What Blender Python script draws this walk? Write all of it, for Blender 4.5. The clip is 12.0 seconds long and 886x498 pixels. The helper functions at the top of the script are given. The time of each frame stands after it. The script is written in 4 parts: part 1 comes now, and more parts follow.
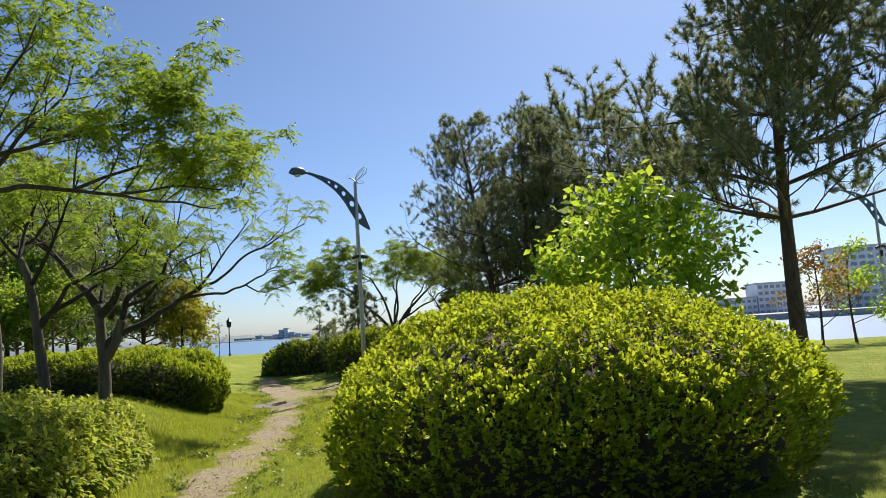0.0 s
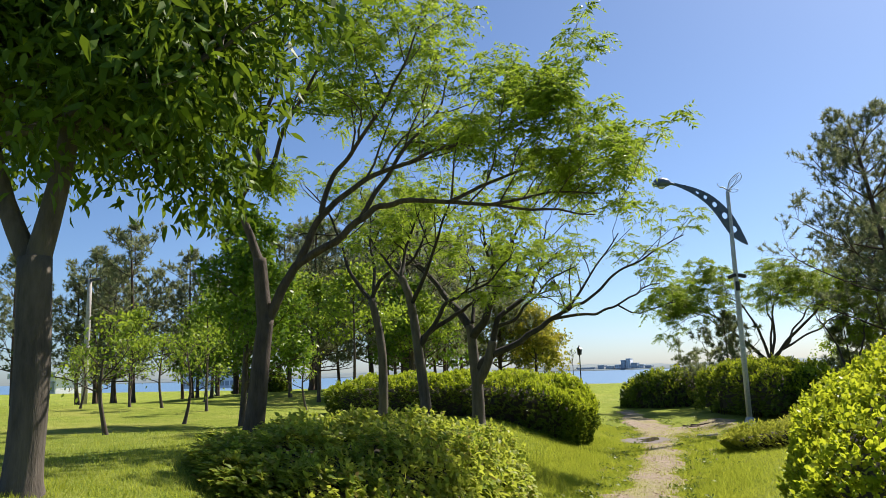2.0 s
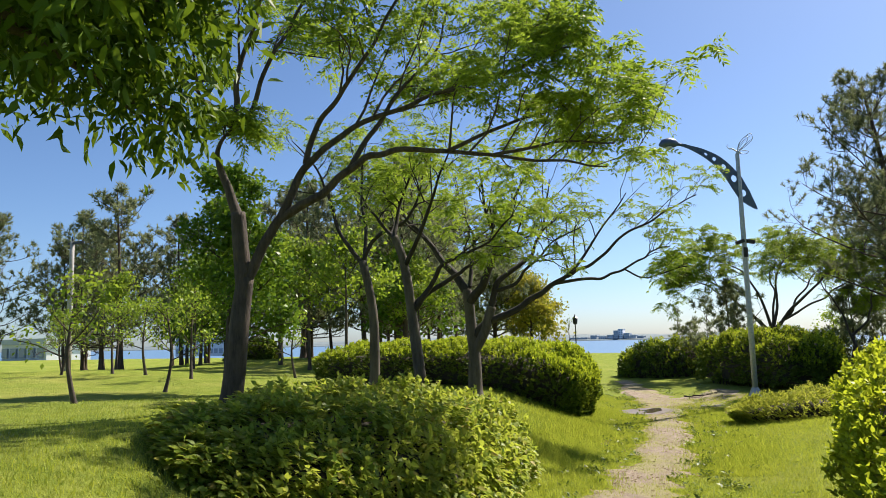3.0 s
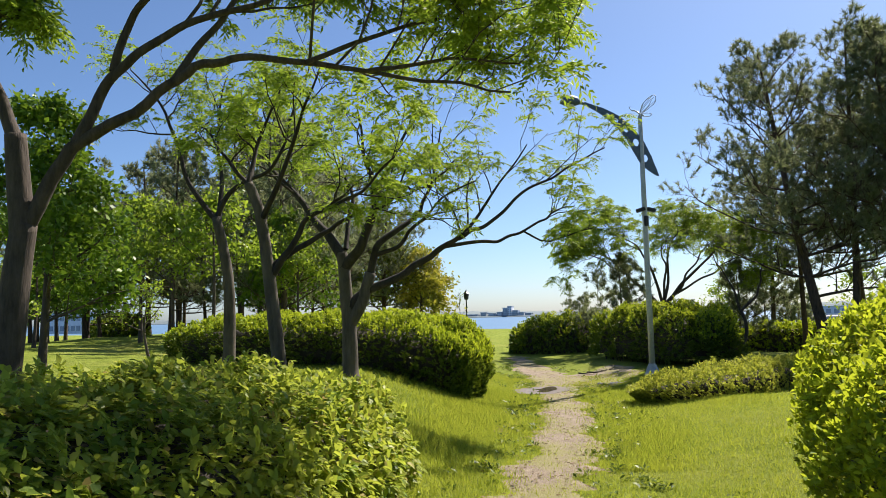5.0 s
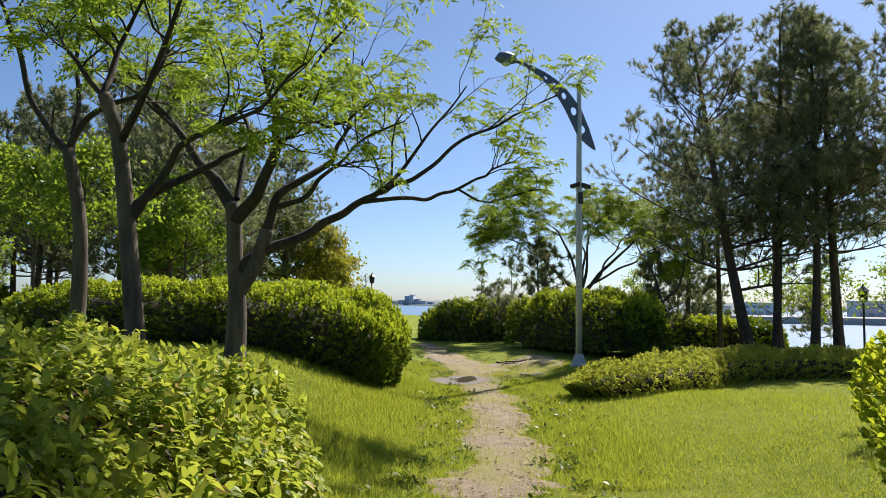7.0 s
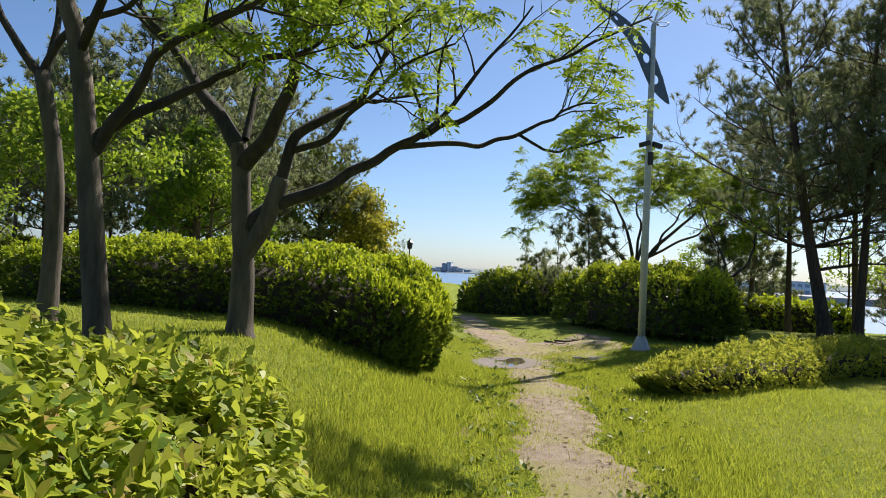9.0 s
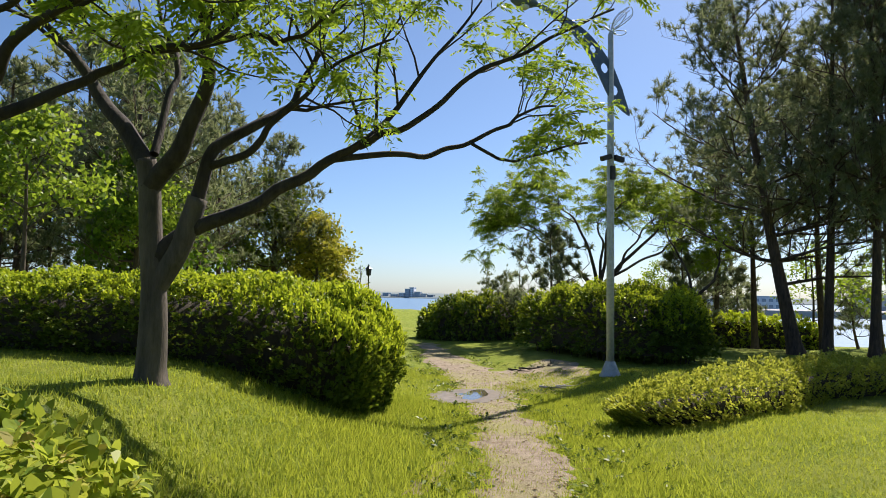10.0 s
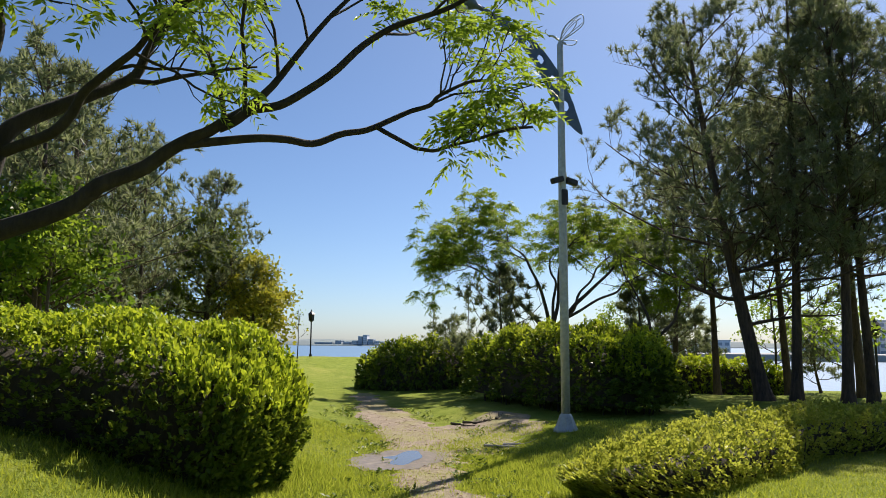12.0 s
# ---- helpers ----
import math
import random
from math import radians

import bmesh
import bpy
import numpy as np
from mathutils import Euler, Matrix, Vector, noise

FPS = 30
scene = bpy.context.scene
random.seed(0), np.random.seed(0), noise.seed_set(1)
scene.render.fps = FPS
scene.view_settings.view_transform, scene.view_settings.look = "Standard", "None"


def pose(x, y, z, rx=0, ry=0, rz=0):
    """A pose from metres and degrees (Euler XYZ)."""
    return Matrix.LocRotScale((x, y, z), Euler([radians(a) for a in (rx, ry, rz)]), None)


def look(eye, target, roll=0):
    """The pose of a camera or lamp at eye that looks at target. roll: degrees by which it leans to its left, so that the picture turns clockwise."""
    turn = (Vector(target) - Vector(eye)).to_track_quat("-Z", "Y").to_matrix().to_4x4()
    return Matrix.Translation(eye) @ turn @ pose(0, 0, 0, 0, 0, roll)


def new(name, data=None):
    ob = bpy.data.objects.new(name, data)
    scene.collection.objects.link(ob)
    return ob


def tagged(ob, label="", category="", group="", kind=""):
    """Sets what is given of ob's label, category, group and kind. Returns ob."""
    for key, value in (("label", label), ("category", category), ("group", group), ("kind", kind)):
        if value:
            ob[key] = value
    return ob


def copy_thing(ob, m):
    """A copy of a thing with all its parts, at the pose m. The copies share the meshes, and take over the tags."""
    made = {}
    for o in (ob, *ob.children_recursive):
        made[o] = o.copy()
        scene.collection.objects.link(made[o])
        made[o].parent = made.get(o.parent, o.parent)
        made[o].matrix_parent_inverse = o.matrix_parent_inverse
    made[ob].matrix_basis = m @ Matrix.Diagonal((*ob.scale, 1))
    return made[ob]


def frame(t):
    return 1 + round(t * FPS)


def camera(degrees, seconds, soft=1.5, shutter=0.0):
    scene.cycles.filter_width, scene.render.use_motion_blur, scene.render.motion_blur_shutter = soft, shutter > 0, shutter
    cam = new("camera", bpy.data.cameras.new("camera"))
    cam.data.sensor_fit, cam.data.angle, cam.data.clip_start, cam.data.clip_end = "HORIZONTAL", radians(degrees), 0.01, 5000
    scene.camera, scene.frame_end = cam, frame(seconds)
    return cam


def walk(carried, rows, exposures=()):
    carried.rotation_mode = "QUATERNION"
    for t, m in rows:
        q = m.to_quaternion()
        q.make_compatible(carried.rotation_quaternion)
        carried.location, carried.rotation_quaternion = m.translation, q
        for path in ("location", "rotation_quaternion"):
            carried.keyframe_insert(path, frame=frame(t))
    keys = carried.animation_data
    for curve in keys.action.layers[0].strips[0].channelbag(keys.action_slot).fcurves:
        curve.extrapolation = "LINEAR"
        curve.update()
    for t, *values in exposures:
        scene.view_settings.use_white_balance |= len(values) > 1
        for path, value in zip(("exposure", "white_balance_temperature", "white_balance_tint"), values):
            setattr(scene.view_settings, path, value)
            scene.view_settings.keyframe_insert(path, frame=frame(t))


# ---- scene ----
cam = camera(62.7, 12.0, soft=0.6)
PATH = [
    (0, (0.95, 0.925, 2.057), (0.797, 2.908, 2.262), -3.7),
    (0.5, (0.637, 1.258, 2.054), (0.098, 3.159, 2.366), -2.7),
    (1, (0.296, 1.606, 2.031), (-0.528, 3.398, 2.365), -1.2),
    (1.5, (0.012, 2.006, 2.037), (-0.975, 3.714, 2.366), -1.3),
    (2, (-0.264, 2.374, 2.01), (-1.272, 4.07, 2.34), -1.8),
    (2.5, (-0.54, 2.791, 1.961), (-1.55, 4.496, 2.23), -1.5),
    (2.7, (-0.651, 2.947, 1.964), (-1.659, 4.657, 2.216), -1.5),
    (4.3, (-1.291, 4.516, 1.926), (-2.143, 6.307, 2.184), -1.3),
    (4.5, (-1.375, 4.732, 1.91), (-2.162, 6.558, 2.133), -1.5),
    (5, (-1.562, 5.227, 1.869), (-2.307, 7.075, 2.047), -1.4),
    (5.5, (-1.804, 5.73, 1.803), (-2.43, 7.622, 1.97), 0.2),
    (6, (-2.019, 6.201, 1.741), (-2.613, 8.105, 1.894), 0.8),
    (6.5, (-2.28, 6.739, 1.692), (-2.803, 8.664, 1.841), 0.6),
    (7, (-2.545, 7.246, 1.652), (-3.042, 9.178, 1.796), 0.8),
    (7.5, (-2.762, 7.766, 1.626), (-3.27, 9.698, 1.724), 1.0),
    (7.7, (-2.845, 7.97, 1.616), (-3.359, 9.901, 1.682), 1.2),
    (9.3, (-3.269, 9.404, 1.71), (-3.872, 11.31, 1.764), 2.8),
    (9.5, (-3.311, 9.621, 1.718), (-3.91, 11.528, 1.789), 3.0),
    (10, (-3.338, 10.121, 1.721), (-3.836, 12.054, 1.845), 0.9),
    (10.5, (-3.344, 10.615, 1.724), (-3.749, 12.564, 1.919), 0.3),
    (11, (-3.39, 11.111, 1.722), (-3.767, 13.061, 1.956), -0.6),
    (11.5, (-3.376, 11.593, 1.683), (-3.731, 13.547, 1.921), -0.6),
    (12, (-3.406, 12.099, 1.656), (-3.779, 14.047, 1.909), 0.3),
]
walk(cam, [(t, look(eye, target, roll)) for t, eye, target, roll in PATH],
     exposures=[(0, 0.78), (0.5, 0.86), (1, 0.88), (2.7, 0.97), (4.5, 0.99), (6, 0.86), (9.3, 0.82), (10.5, 0.88), (11, 0.72), (12, 0.72)])

# ---- light ----
SUN_AZ, SUN_EL = 19.0, 48.0  # degrees to the right of +y, and above the horizon
world = bpy.data.worlds.new("sky")
scene.world = world
world.use_nodes = True
wt = world.node_tree
wt.nodes.clear()
sky = wt.nodes.new("ShaderNodeTexSky")
sky.sky_type = "NISHITA"
sky.sun_disc = False
sky.sun_elevation, sky.sun_rotation = radians(SUN_EL), radians(SUN_AZ)
sky.air_density, sky.dust_density, sky.ozone_density = 0.8, 0.7, 7.0
bg = wt.nodes.new("ShaderNodeBackground")
bg.inputs[1].default_value = 0.075
wo = wt.nodes.new("ShaderNodeOutputWorld")
wt.links.new(sky.outputs[0], bg.inputs[0])
wt.links.new(bg.outputs[0], wo.inputs[0])
sd = bpy.data.lights.new("sun", "SUN")
sd.energy, sd.angle, sd.color = 5.0, radians(0.6), (1.0, 0.89, 0.785)
sun = new("sun", sd)
to_sun = Vector((math.sin(radians(SUN_AZ)) * math.cos(radians(SUN_EL)), math.cos(radians(SUN_AZ)) * math.cos(radians(SUN_EL)), math.sin(radians(SUN_EL))))
sun.matrix_world = look(to_sun * 60, (0, 0, 0))


# ---- materials ----
def material(name, rough=0.8, metal=0.0):
    m = bpy.data.materials.new(name)
    m.use_nodes = True
    b = m.node_tree.nodes["Principled BSDF"]
    b.inputs["Roughness"].default_value, b.inputs["Metallic"].default_value = rough, metal
    return m, m.node_tree, b


def ramp(nt, fac, stops):
    r = nt.nodes.new("ShaderNodeValToRGB")
    while len(r.color_ramp.elements) < len(stops):
        r.color_ramp.elements.new(0.5)
    for e, (p, c) in zip(r.color_ramp.elements, stops):
        e.position, e.color = p, (*c, 1)
    nt.links.new(fac, r.inputs[0])
    return r.outputs[0]


def noise_tex(nt, scale, detail=4.0, rough=0.6, stretch=None):
    co = nt.nodes.new("ShaderNodeTexCoord").outputs["Object"]
    if stretch:
        mp = nt.nodes.new("ShaderNodeMapping")
        mp.inputs["Scale"].default_value = stretch
        nt.links.new(co, mp.inputs[0])
        co = mp.outputs[0]
    n = nt.nodes.new("ShaderNodeTexNoise")
    n.inputs["Scale"].default_value, n.inputs["Detail"].default_value, n.inputs["Roughness"].default_value = scale, detail, rough
    nt.links.new(co, n.inputs["Vector"])
    return n.outputs["Fac"]


def mix(nt, fac, a, b, blend="MIX"):
    n = nt.nodes.new("ShaderNodeMix")
    n.data_type, n.blend_type = "RGBA", blend
    for sock, v in ((n.inputs[0], fac), (n.inputs[6], a), (n.inputs[7], b)):
        if isinstance(v, bpy.types.NodeSocket):
            nt.links.new(v, sock)
        elif isinstance(v, (int, float)):
            sock.default_value = v
        else:
            sock.default_value = (*v, 1)
    return n.outputs[2]


def bump(nt, b, height, strength, dist):
    n = nt.nodes.new("ShaderNodeBump")
    n.inputs["Strength"].default_value, n.inputs["Distance"].default_value = strength, dist
    nt.links.new(height, n.inputs["Height"])
    nt.links.new(n.outputs[0], b.inputs["Normal"])


def leaf_material(name, stops, patch, through_leaf, rough=0.45, glow=0.35, patch_scale=1.2):
    """Leaves: colour varies leaf by leaf and in patches, and light passes through."""
    m, nt, b = material(name, rough)
    geo = nt.nodes.new("ShaderNodeNewGeometry")
    col = ramp(nt, geo.outputs["Random Per Island"], stops)
    pn = noise_tex(nt, patch_scale, 3)
    col = mix(nt, ramp(nt, pn, [(0.42, (0, 0, 0)), (0.62, (0.7, 0.7, 0.7))]), col, patch)
    nt.links.new(col, b.inputs["Base Color"])
    b.inputs["Specular IOR Level"].default_value = 0.13
    tr = nt.nodes.new("ShaderNodeBsdfTranslucent")
    nt.links.new(mix(nt, 0.7, col, through_leaf), tr.inputs[0])
    ms = nt.nodes.new("ShaderNodeMixShader")
    ms.inputs[0].default_value = glow
    nt.links.new(b.outputs[0], ms.inputs[1])
    nt.links.new(tr.outputs[0], ms.inputs[2])
    nt.links.new(ms.outputs[0], nt.nodes["Material Output"].inputs["Surface"])
    return m


def bark_material(name, dark, light, scale=9.0, moss=None):
    m, nt, b = material(name, 0.9)
    n1 = noise_tex(nt, scale, 6, 0.7, (1, 1, 0.22))
    n2 = noise_tex(nt, 1.3, 3)
    col = ramp(nt, n1, [(0.32, dark), (0.68, light)])
    if moss:
        col = mix(nt, ramp(nt, n2, [(0.5, (0, 0, 0)), (0.7, (0.6, 0.6, 0.6))]), col, moss)
    nt.links.new(col, b.inputs["Base Color"])
    bump(nt, b, n1, 0.9, 0.03)
    return m


def plain_material(name, a, c, scale=6.0, rough=0.7, metal=0.0, relief=0.2):
    m, nt, b = material(name, rough, metal)
    n = noise_tex(nt, scale, 5, 0.65)
    nt.links.new(ramp(nt, n, [(0.35, a), (0.68, c)]), b.inputs["Base Color"])
    if relief:
        bump(nt, b, n, relief, 0.02)
    return m


def grass_ground():
    m, nt, b = material("lawn", 0.95)
    b.inputs["Specular IOR Level"].default_value = 0.08
    fine, mid, big = noise_tex(nt, 38, 5, 0.75), noise_tex(nt, 3.2, 4), noise_tex(nt, 0.28, 4)
    col = ramp(nt, fine, [(0.25, (0.06, 0.10, 0.014)), (0.5, (0.18, 0.24, 0.03)), (0.8, (0.32, 0.36, 0.055))])
    col = mix(nt, ramp(nt, mid, [(0.42, (0, 0, 0)), (0.66, (0.65, 0.65, 0.65))]), col, (0.29, 0.33, 0.06))
    col = mix(nt, ramp(nt, big, [(0.5, (0, 0, 0)), (0.72, (0.6, 0.6, 0.6))]), col, (0.36, 0.35, 0.09))
    nt.links.new(col, b.inputs["Base Color"])
    bump(nt, b, fine, 0.9, 0.06)
    return m


def dirt():
    m, nt, b = material("trodden_earth", 0.95)
    fine, mid, big = noise_tex(nt, 55, 6, 0.75), noise_tex(nt, 6, 5), noise_tex(nt, 0.9, 4)
    col = ramp(nt, mid, [(0.3, (0.2, 0.155, 0.108)), (0.7, (0.38, 0.315, 0.235))])
    col = mix(nt, ramp(nt, fine, [(0.35, (0.5, 0.5, 0.5)), (0.6, (0, 0, 0))]), col, (0.13, 0.095, 0.06))
    col = mix(nt, ramp(nt, big, [(0.46, (0, 0, 0)), (0.62, (0.8, 0.8, 0.8))]), col, (0.24, 0.23, 0.075))
    nt.links.new(col, b.inputs["Base Color"])
    bump(nt, b, fine, 0.8, 0.03)
    return m


def water(name, col, rough, ripple):
    m, nt, b = material(name, rough)
    b.inputs["Base Color"].default_value = (*col, 1)
    b.inputs["Specular IOR Level"].default_value = 0.5
    if ripple:
        bump(nt, b, noise_tex(nt, 0.5, 6, 0.6, (1, 0.35, 1)), ripple, 0.6)
    return m


M_LAWN, M_DIRT = grass_ground(), dirt()
M_BLADE = leaf_material("grass_blades", [(0.0, (0.105, 0.165, 0.02)), (0.6, (0.215, 0.30, 0.035)), (1.0, (0.41, 0.415, 0.09))], (0.30, 0.335, 0.05), (0.545, 0.60, 0.06), 0.5, 0.42, 0.7)
# Hedge leaves in light and dark tones: sunlit tops, shaded fronts put into colour.
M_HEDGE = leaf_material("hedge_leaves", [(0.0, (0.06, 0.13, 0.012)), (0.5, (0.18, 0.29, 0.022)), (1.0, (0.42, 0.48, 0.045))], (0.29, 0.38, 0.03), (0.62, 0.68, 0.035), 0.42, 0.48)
M_LIGHTHEDGE = leaf_material("light_hedge_leaves", [(0.0, (0.065, 0.14, 0.014)), (0.5, (0.19, 0.3, 0.022)), (1.0, (0.42, 0.5, 0.045))], (0.28, 0.37, 0.03), (0.64, 0.72, 0.04), 0.4, 0.42)
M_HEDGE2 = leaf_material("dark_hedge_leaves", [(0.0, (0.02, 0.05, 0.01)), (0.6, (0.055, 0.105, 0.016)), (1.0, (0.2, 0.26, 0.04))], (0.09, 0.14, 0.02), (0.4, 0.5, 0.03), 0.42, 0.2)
M_HEDGE3 = leaf_material("mid_hedge_leaves", [(0.0, (0.04, 0.085, 0.012)), (0.6, (0.16, 0.22, 0.02)), (1.0, (0.44, 0.45, 0.042))], (0.26, 0.3, 0.025), (0.55, 0.58, 0.03), 0.48, 0.22)
M_BUSH = leaf_material("bush_leaves", [(0.0, (0.045, 0.1, 0.016)), (0.45, (0.16, 0.26, 0.032)), (0.85, (0.38, 0.43, 0.06)), (1.0, (0.34, 0.2, 0.08))], (0.3, 0.33, 0.05), (0.56, 0.64, 0.07), 0.42, 0.44, 2.0)
M_LOW = leaf_material("low_shrub_leaves", [(0.0, (0.07, 0.13, 0.02)), (0.6, (0.21, 0.28, 0.04)), (1.0, (0.46, 0.46, 0.1))], (0.33, 0.34, 0.06), (0.6, 0.62, 0.07), 0.45, 0.42, 2.2)
M_PINNATE = leaf_material("feathery_leaves", [(0.0, (0.045, 0.105, 0.013)), (0.6, (0.12, 0.21, 0.022)), (1.0, (0.25, 0.33, 0.045))], (0.17, 0.255, 0.028), (0.42, 0.56, 0.045), 0.5, 0.45)
M_BROAD = leaf_material("broad_leaves", [(0.0, (0.026, 0.068, 0.011)), (0.6, (0.065, 0.14, 0.017)), (1.0, (0.18, 0.28, 0.03))], (0.085, 0.16, 0.02), (0.32, 0.5, 0.035), 0.42, 0.24)
M_LIME = leaf_material("lime_leaves", [(0.0, (0.09, 0.19, 0.02)), (0.6, (0.22, 0.36, 0.03)), (1.0, (0.38, 0.5, 0.06))], (0.28, 0.42, 0.035), (0.56, 0.70, 0.06), 0.4, 0.45)
M_OLIVE = leaf_material("olive_leaves", [(0.0, (0.035, 0.065, 0.012)), (0.6, (0.1, 0.155, 0.024)), (1.0, (0.26, 0.28, 0.05))], (0.16, 0.2, 0.03), (0.36, 0.44, 0.04), 0.5, 0.32, 0.5)
M_DARKLEAF = leaf_material("dark_drooping_leaves", [(0.0, (0.02, 0.05, 0.009)), (0.6, (0.05, 0.105, 0.014)), (1.0, (0.14, 0.22, 0.025))], (0.065, 0.125, 0.016), (0.34, 0.5, 0.03), 0.5, 0.2)
M_GREEN = leaf_material("mid_green_leaves", [(0.0, (0.04, 0.095, 0.013)), (0.6, (0.12, 0.2, 0.024)), (1.0, (0.25, 0.33, 0.045))], (0.16, 0.235, 0.03), (0.42, 0.55, 0.045), 0.42, 0.42)
M_YELLOW = leaf_material("yellowish_leaves", [(0.0, (0.07, 0.1, 0.015)), (0.6, (0.22, 0.25, 0.03)), (1.0, (0.42, 0.38, 0.06))], (0.36, 0.3, 0.05), (0.55, 0.52, 0.05), 0.5, 0.35, 0.8)
M_RED = leaf_material("reddish_leaves", [(0.0, (0.13, 0.09, 0.03)), (0.6, (0.27, 0.16, 0.06)), (1.0, (0.22, 0.27, 0.05))], (0.36, 0.17, 0.08), (0.5, 0.3, 0.08), 0.5, 0.35)
M_NEEDLE = leaf_material("pine_needles", [(0.0, (0.045, 0.075, 0.038)), (0.6, (0.115, 0.15, 0.08)), (1.0, (0.3, 0.3, 0.19))], (0.17, 0.185, 0.115), (0.38, 0.43, 0.18), 0.5, 0.34, 0.6)
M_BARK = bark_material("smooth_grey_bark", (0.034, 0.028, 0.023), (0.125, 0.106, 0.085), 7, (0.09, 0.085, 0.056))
# limb bark far darker than M_BARK: backlit shade put into its colour
M_BACKLITLIMB = bark_material("backlit_limb_bark", (0.012, 0.01, 0.0085), (0.05, 0.041, 0.033), 9)
M_DARKBARK = bark_material("dark_bark", (0.03, 0.023, 0.018), (0.10, 0.078, 0.06), 12)
M_PINEBARK = bark_material("pine_bark", (0.028, 0.02, 0.016), (0.115, 0.078, 0.055), 15)
# stem brown, kept extra dark for the shaded insides of hedges
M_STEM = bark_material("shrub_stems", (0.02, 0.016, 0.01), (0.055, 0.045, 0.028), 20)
M_POLE = plain_material("galvanised_steel", (0.34, 0.36, 0.37), (0.48, 0.50, 0.52), 14, 0.5, 0.35, 0.05)
M_BLUEMETAL = plain_material("blue_grey_painted_steel", (0.055, 0.085, 0.15), (0.085, 0.125, 0.20), 8, 0.4, 0.2, 0.05)
M_BLACK = plain_material("black_metal", (0.012, 0.012, 0.014), (0.03, 0.03, 0.033), 20, 0.45, 0.3, 0.1)
M_LENS = plain_material("lamp_lens", (0.45, 0.47, 0.48), (0.6, 0.62, 0.62), 10, 0.2, 0.0, 0.0)
M_CONCRETE = plain_material("concrete", (0.28, 0.27, 0.26), (0.42, 0.41, 0.39), 12, 0.9, 0, 0.4)
# building colours paled and tinted blue: distance haze put into the base colour
M_WHITEWALL = plain_material("hazy_pale_render", (0.6, 0.63, 0.67), (0.72, 0.75, 0.79), 0.4, 0.85, 0, 0.0)
M_GREYWALL = plain_material("hazy_grey_cladding", (0.36, 0.41, 0.47), (0.45, 0.5, 0.56), 0.3, 0.8, 0, 0.0)
M_DARKWALL = plain_material("hazy_dark_cladding", (0.26, 0.3, 0.35), (0.33, 0.37, 0.42), 0.3, 0.8, 0, 0.0)
M_GLASS = plain_material("hazy_window_glass", (0.2, 0.25, 0.31), (0.27, 0.32, 0.38), 0.2, 0.3, 0, 0.0)
M_ROOF = plain_material("roof_sheet", (0.3, 0.12, 0.1), (0.4, 0.2, 0.17), 0.3, 0.7, 0, 0.0)
M_SEA = water("sea_water", (0.10, 0.19, 0.30), 0.32, 0.55)
M_PUDDLE = water("puddle_water", (0.09, 0.075, 0.055), 0.03, 0.0)
M_WET = plain_material("wet_earth", (0.10, 0.078, 0.05), (0.19, 0.15, 0.1), 9, 0.45, 0, 0.3)
M_LITTER = leaf_material("leaf_litter", [(0.0, (0.1, 0.07, 0.04)), (0.6, (0.2, 0.14, 0.08)), (1.0, (0.34, 0.26, 0.15))], (0.16, 0.12, 0.06), (0.3, 0.2, 0.1), 0.8, 0.1)
M_FARLAND = plain_material("far_land", (0.10, 0.14, 0.16), (0.16, 0.2, 0.2), 0.02, 0.95, 0, 0.0)


# ---- building helpers ----
def mesh_from(name, verts, faces, mat, smooth=False):
    me = bpy.data.meshes.new(name)
    me.from_pydata([tuple(v) for v in verts], [], faces)
    me.materials.append(mat)
    if smooth:
        me.shade_smooth()
    return me


def quads_mesh(name, v, mat, n=4):
    """A mesh of separate faces of n corners each, from an array of corners."""
    v = np.asarray(v, dtype=np.float32).reshape(-1, 3)
    k = len(v) // n
    me = bpy.data.meshes.new(name)
    me.vertices.add(len(v))
    me.vertices.foreach_set("co", v.ravel())
    me.loops.add(len(v))
    me.loops.foreach_set("vertex_index", np.arange(len(v), dtype=np.int32))
    me.polygons.add(k)
    me.polygons.foreach_set("loop_start", np.arange(0, len(v), n, dtype=np.int32))
    me.materials.append(mat)
    me.update(calc_edges=True)
    return me


def child(name, me, parent, label=""):
    ob = new(name, me)
    ob.parent = parent
    if label:
        tagged(ob, label)
    return ob


def part(name, bm, mat, parent, label=""):
    me = bpy.data.meshes.new(name)
    bm.to_mesh(me)
    bm.free()
    me.materials.append(mat)
    return child(name, me, parent, label)


def thing(name, loc, label, category, group="", kind=""):
    e = new(name)
    e.location = loc
    return tagged(e, label, category, group, kind)


def box_bm(x0, y0, z0, x1, y1, z1, bevel=0.0):
    bm = bmesh.new()
    bmesh.ops.create_cube(bm, size=1)
    bmesh.ops.scale(bm, vec=(x1 - x0, y1 - y0, z1 - z0), verts=bm.verts)
    bmesh.ops.translate(bm, vec=((x0 + x1) / 2, (y0 + y1) / 2, (z0 + z1) / 2), verts=bm.verts)
    if bevel:
        bmesh.ops.bevel(bm, geom=bm.edges[:], offset=bevel, segments=2, affect="EDGES")
    return bm


def unit(v):
    n = np.linalg.norm(v, axis=-1, keepdims=True)
    return v / np.maximum(n, 1e-9)


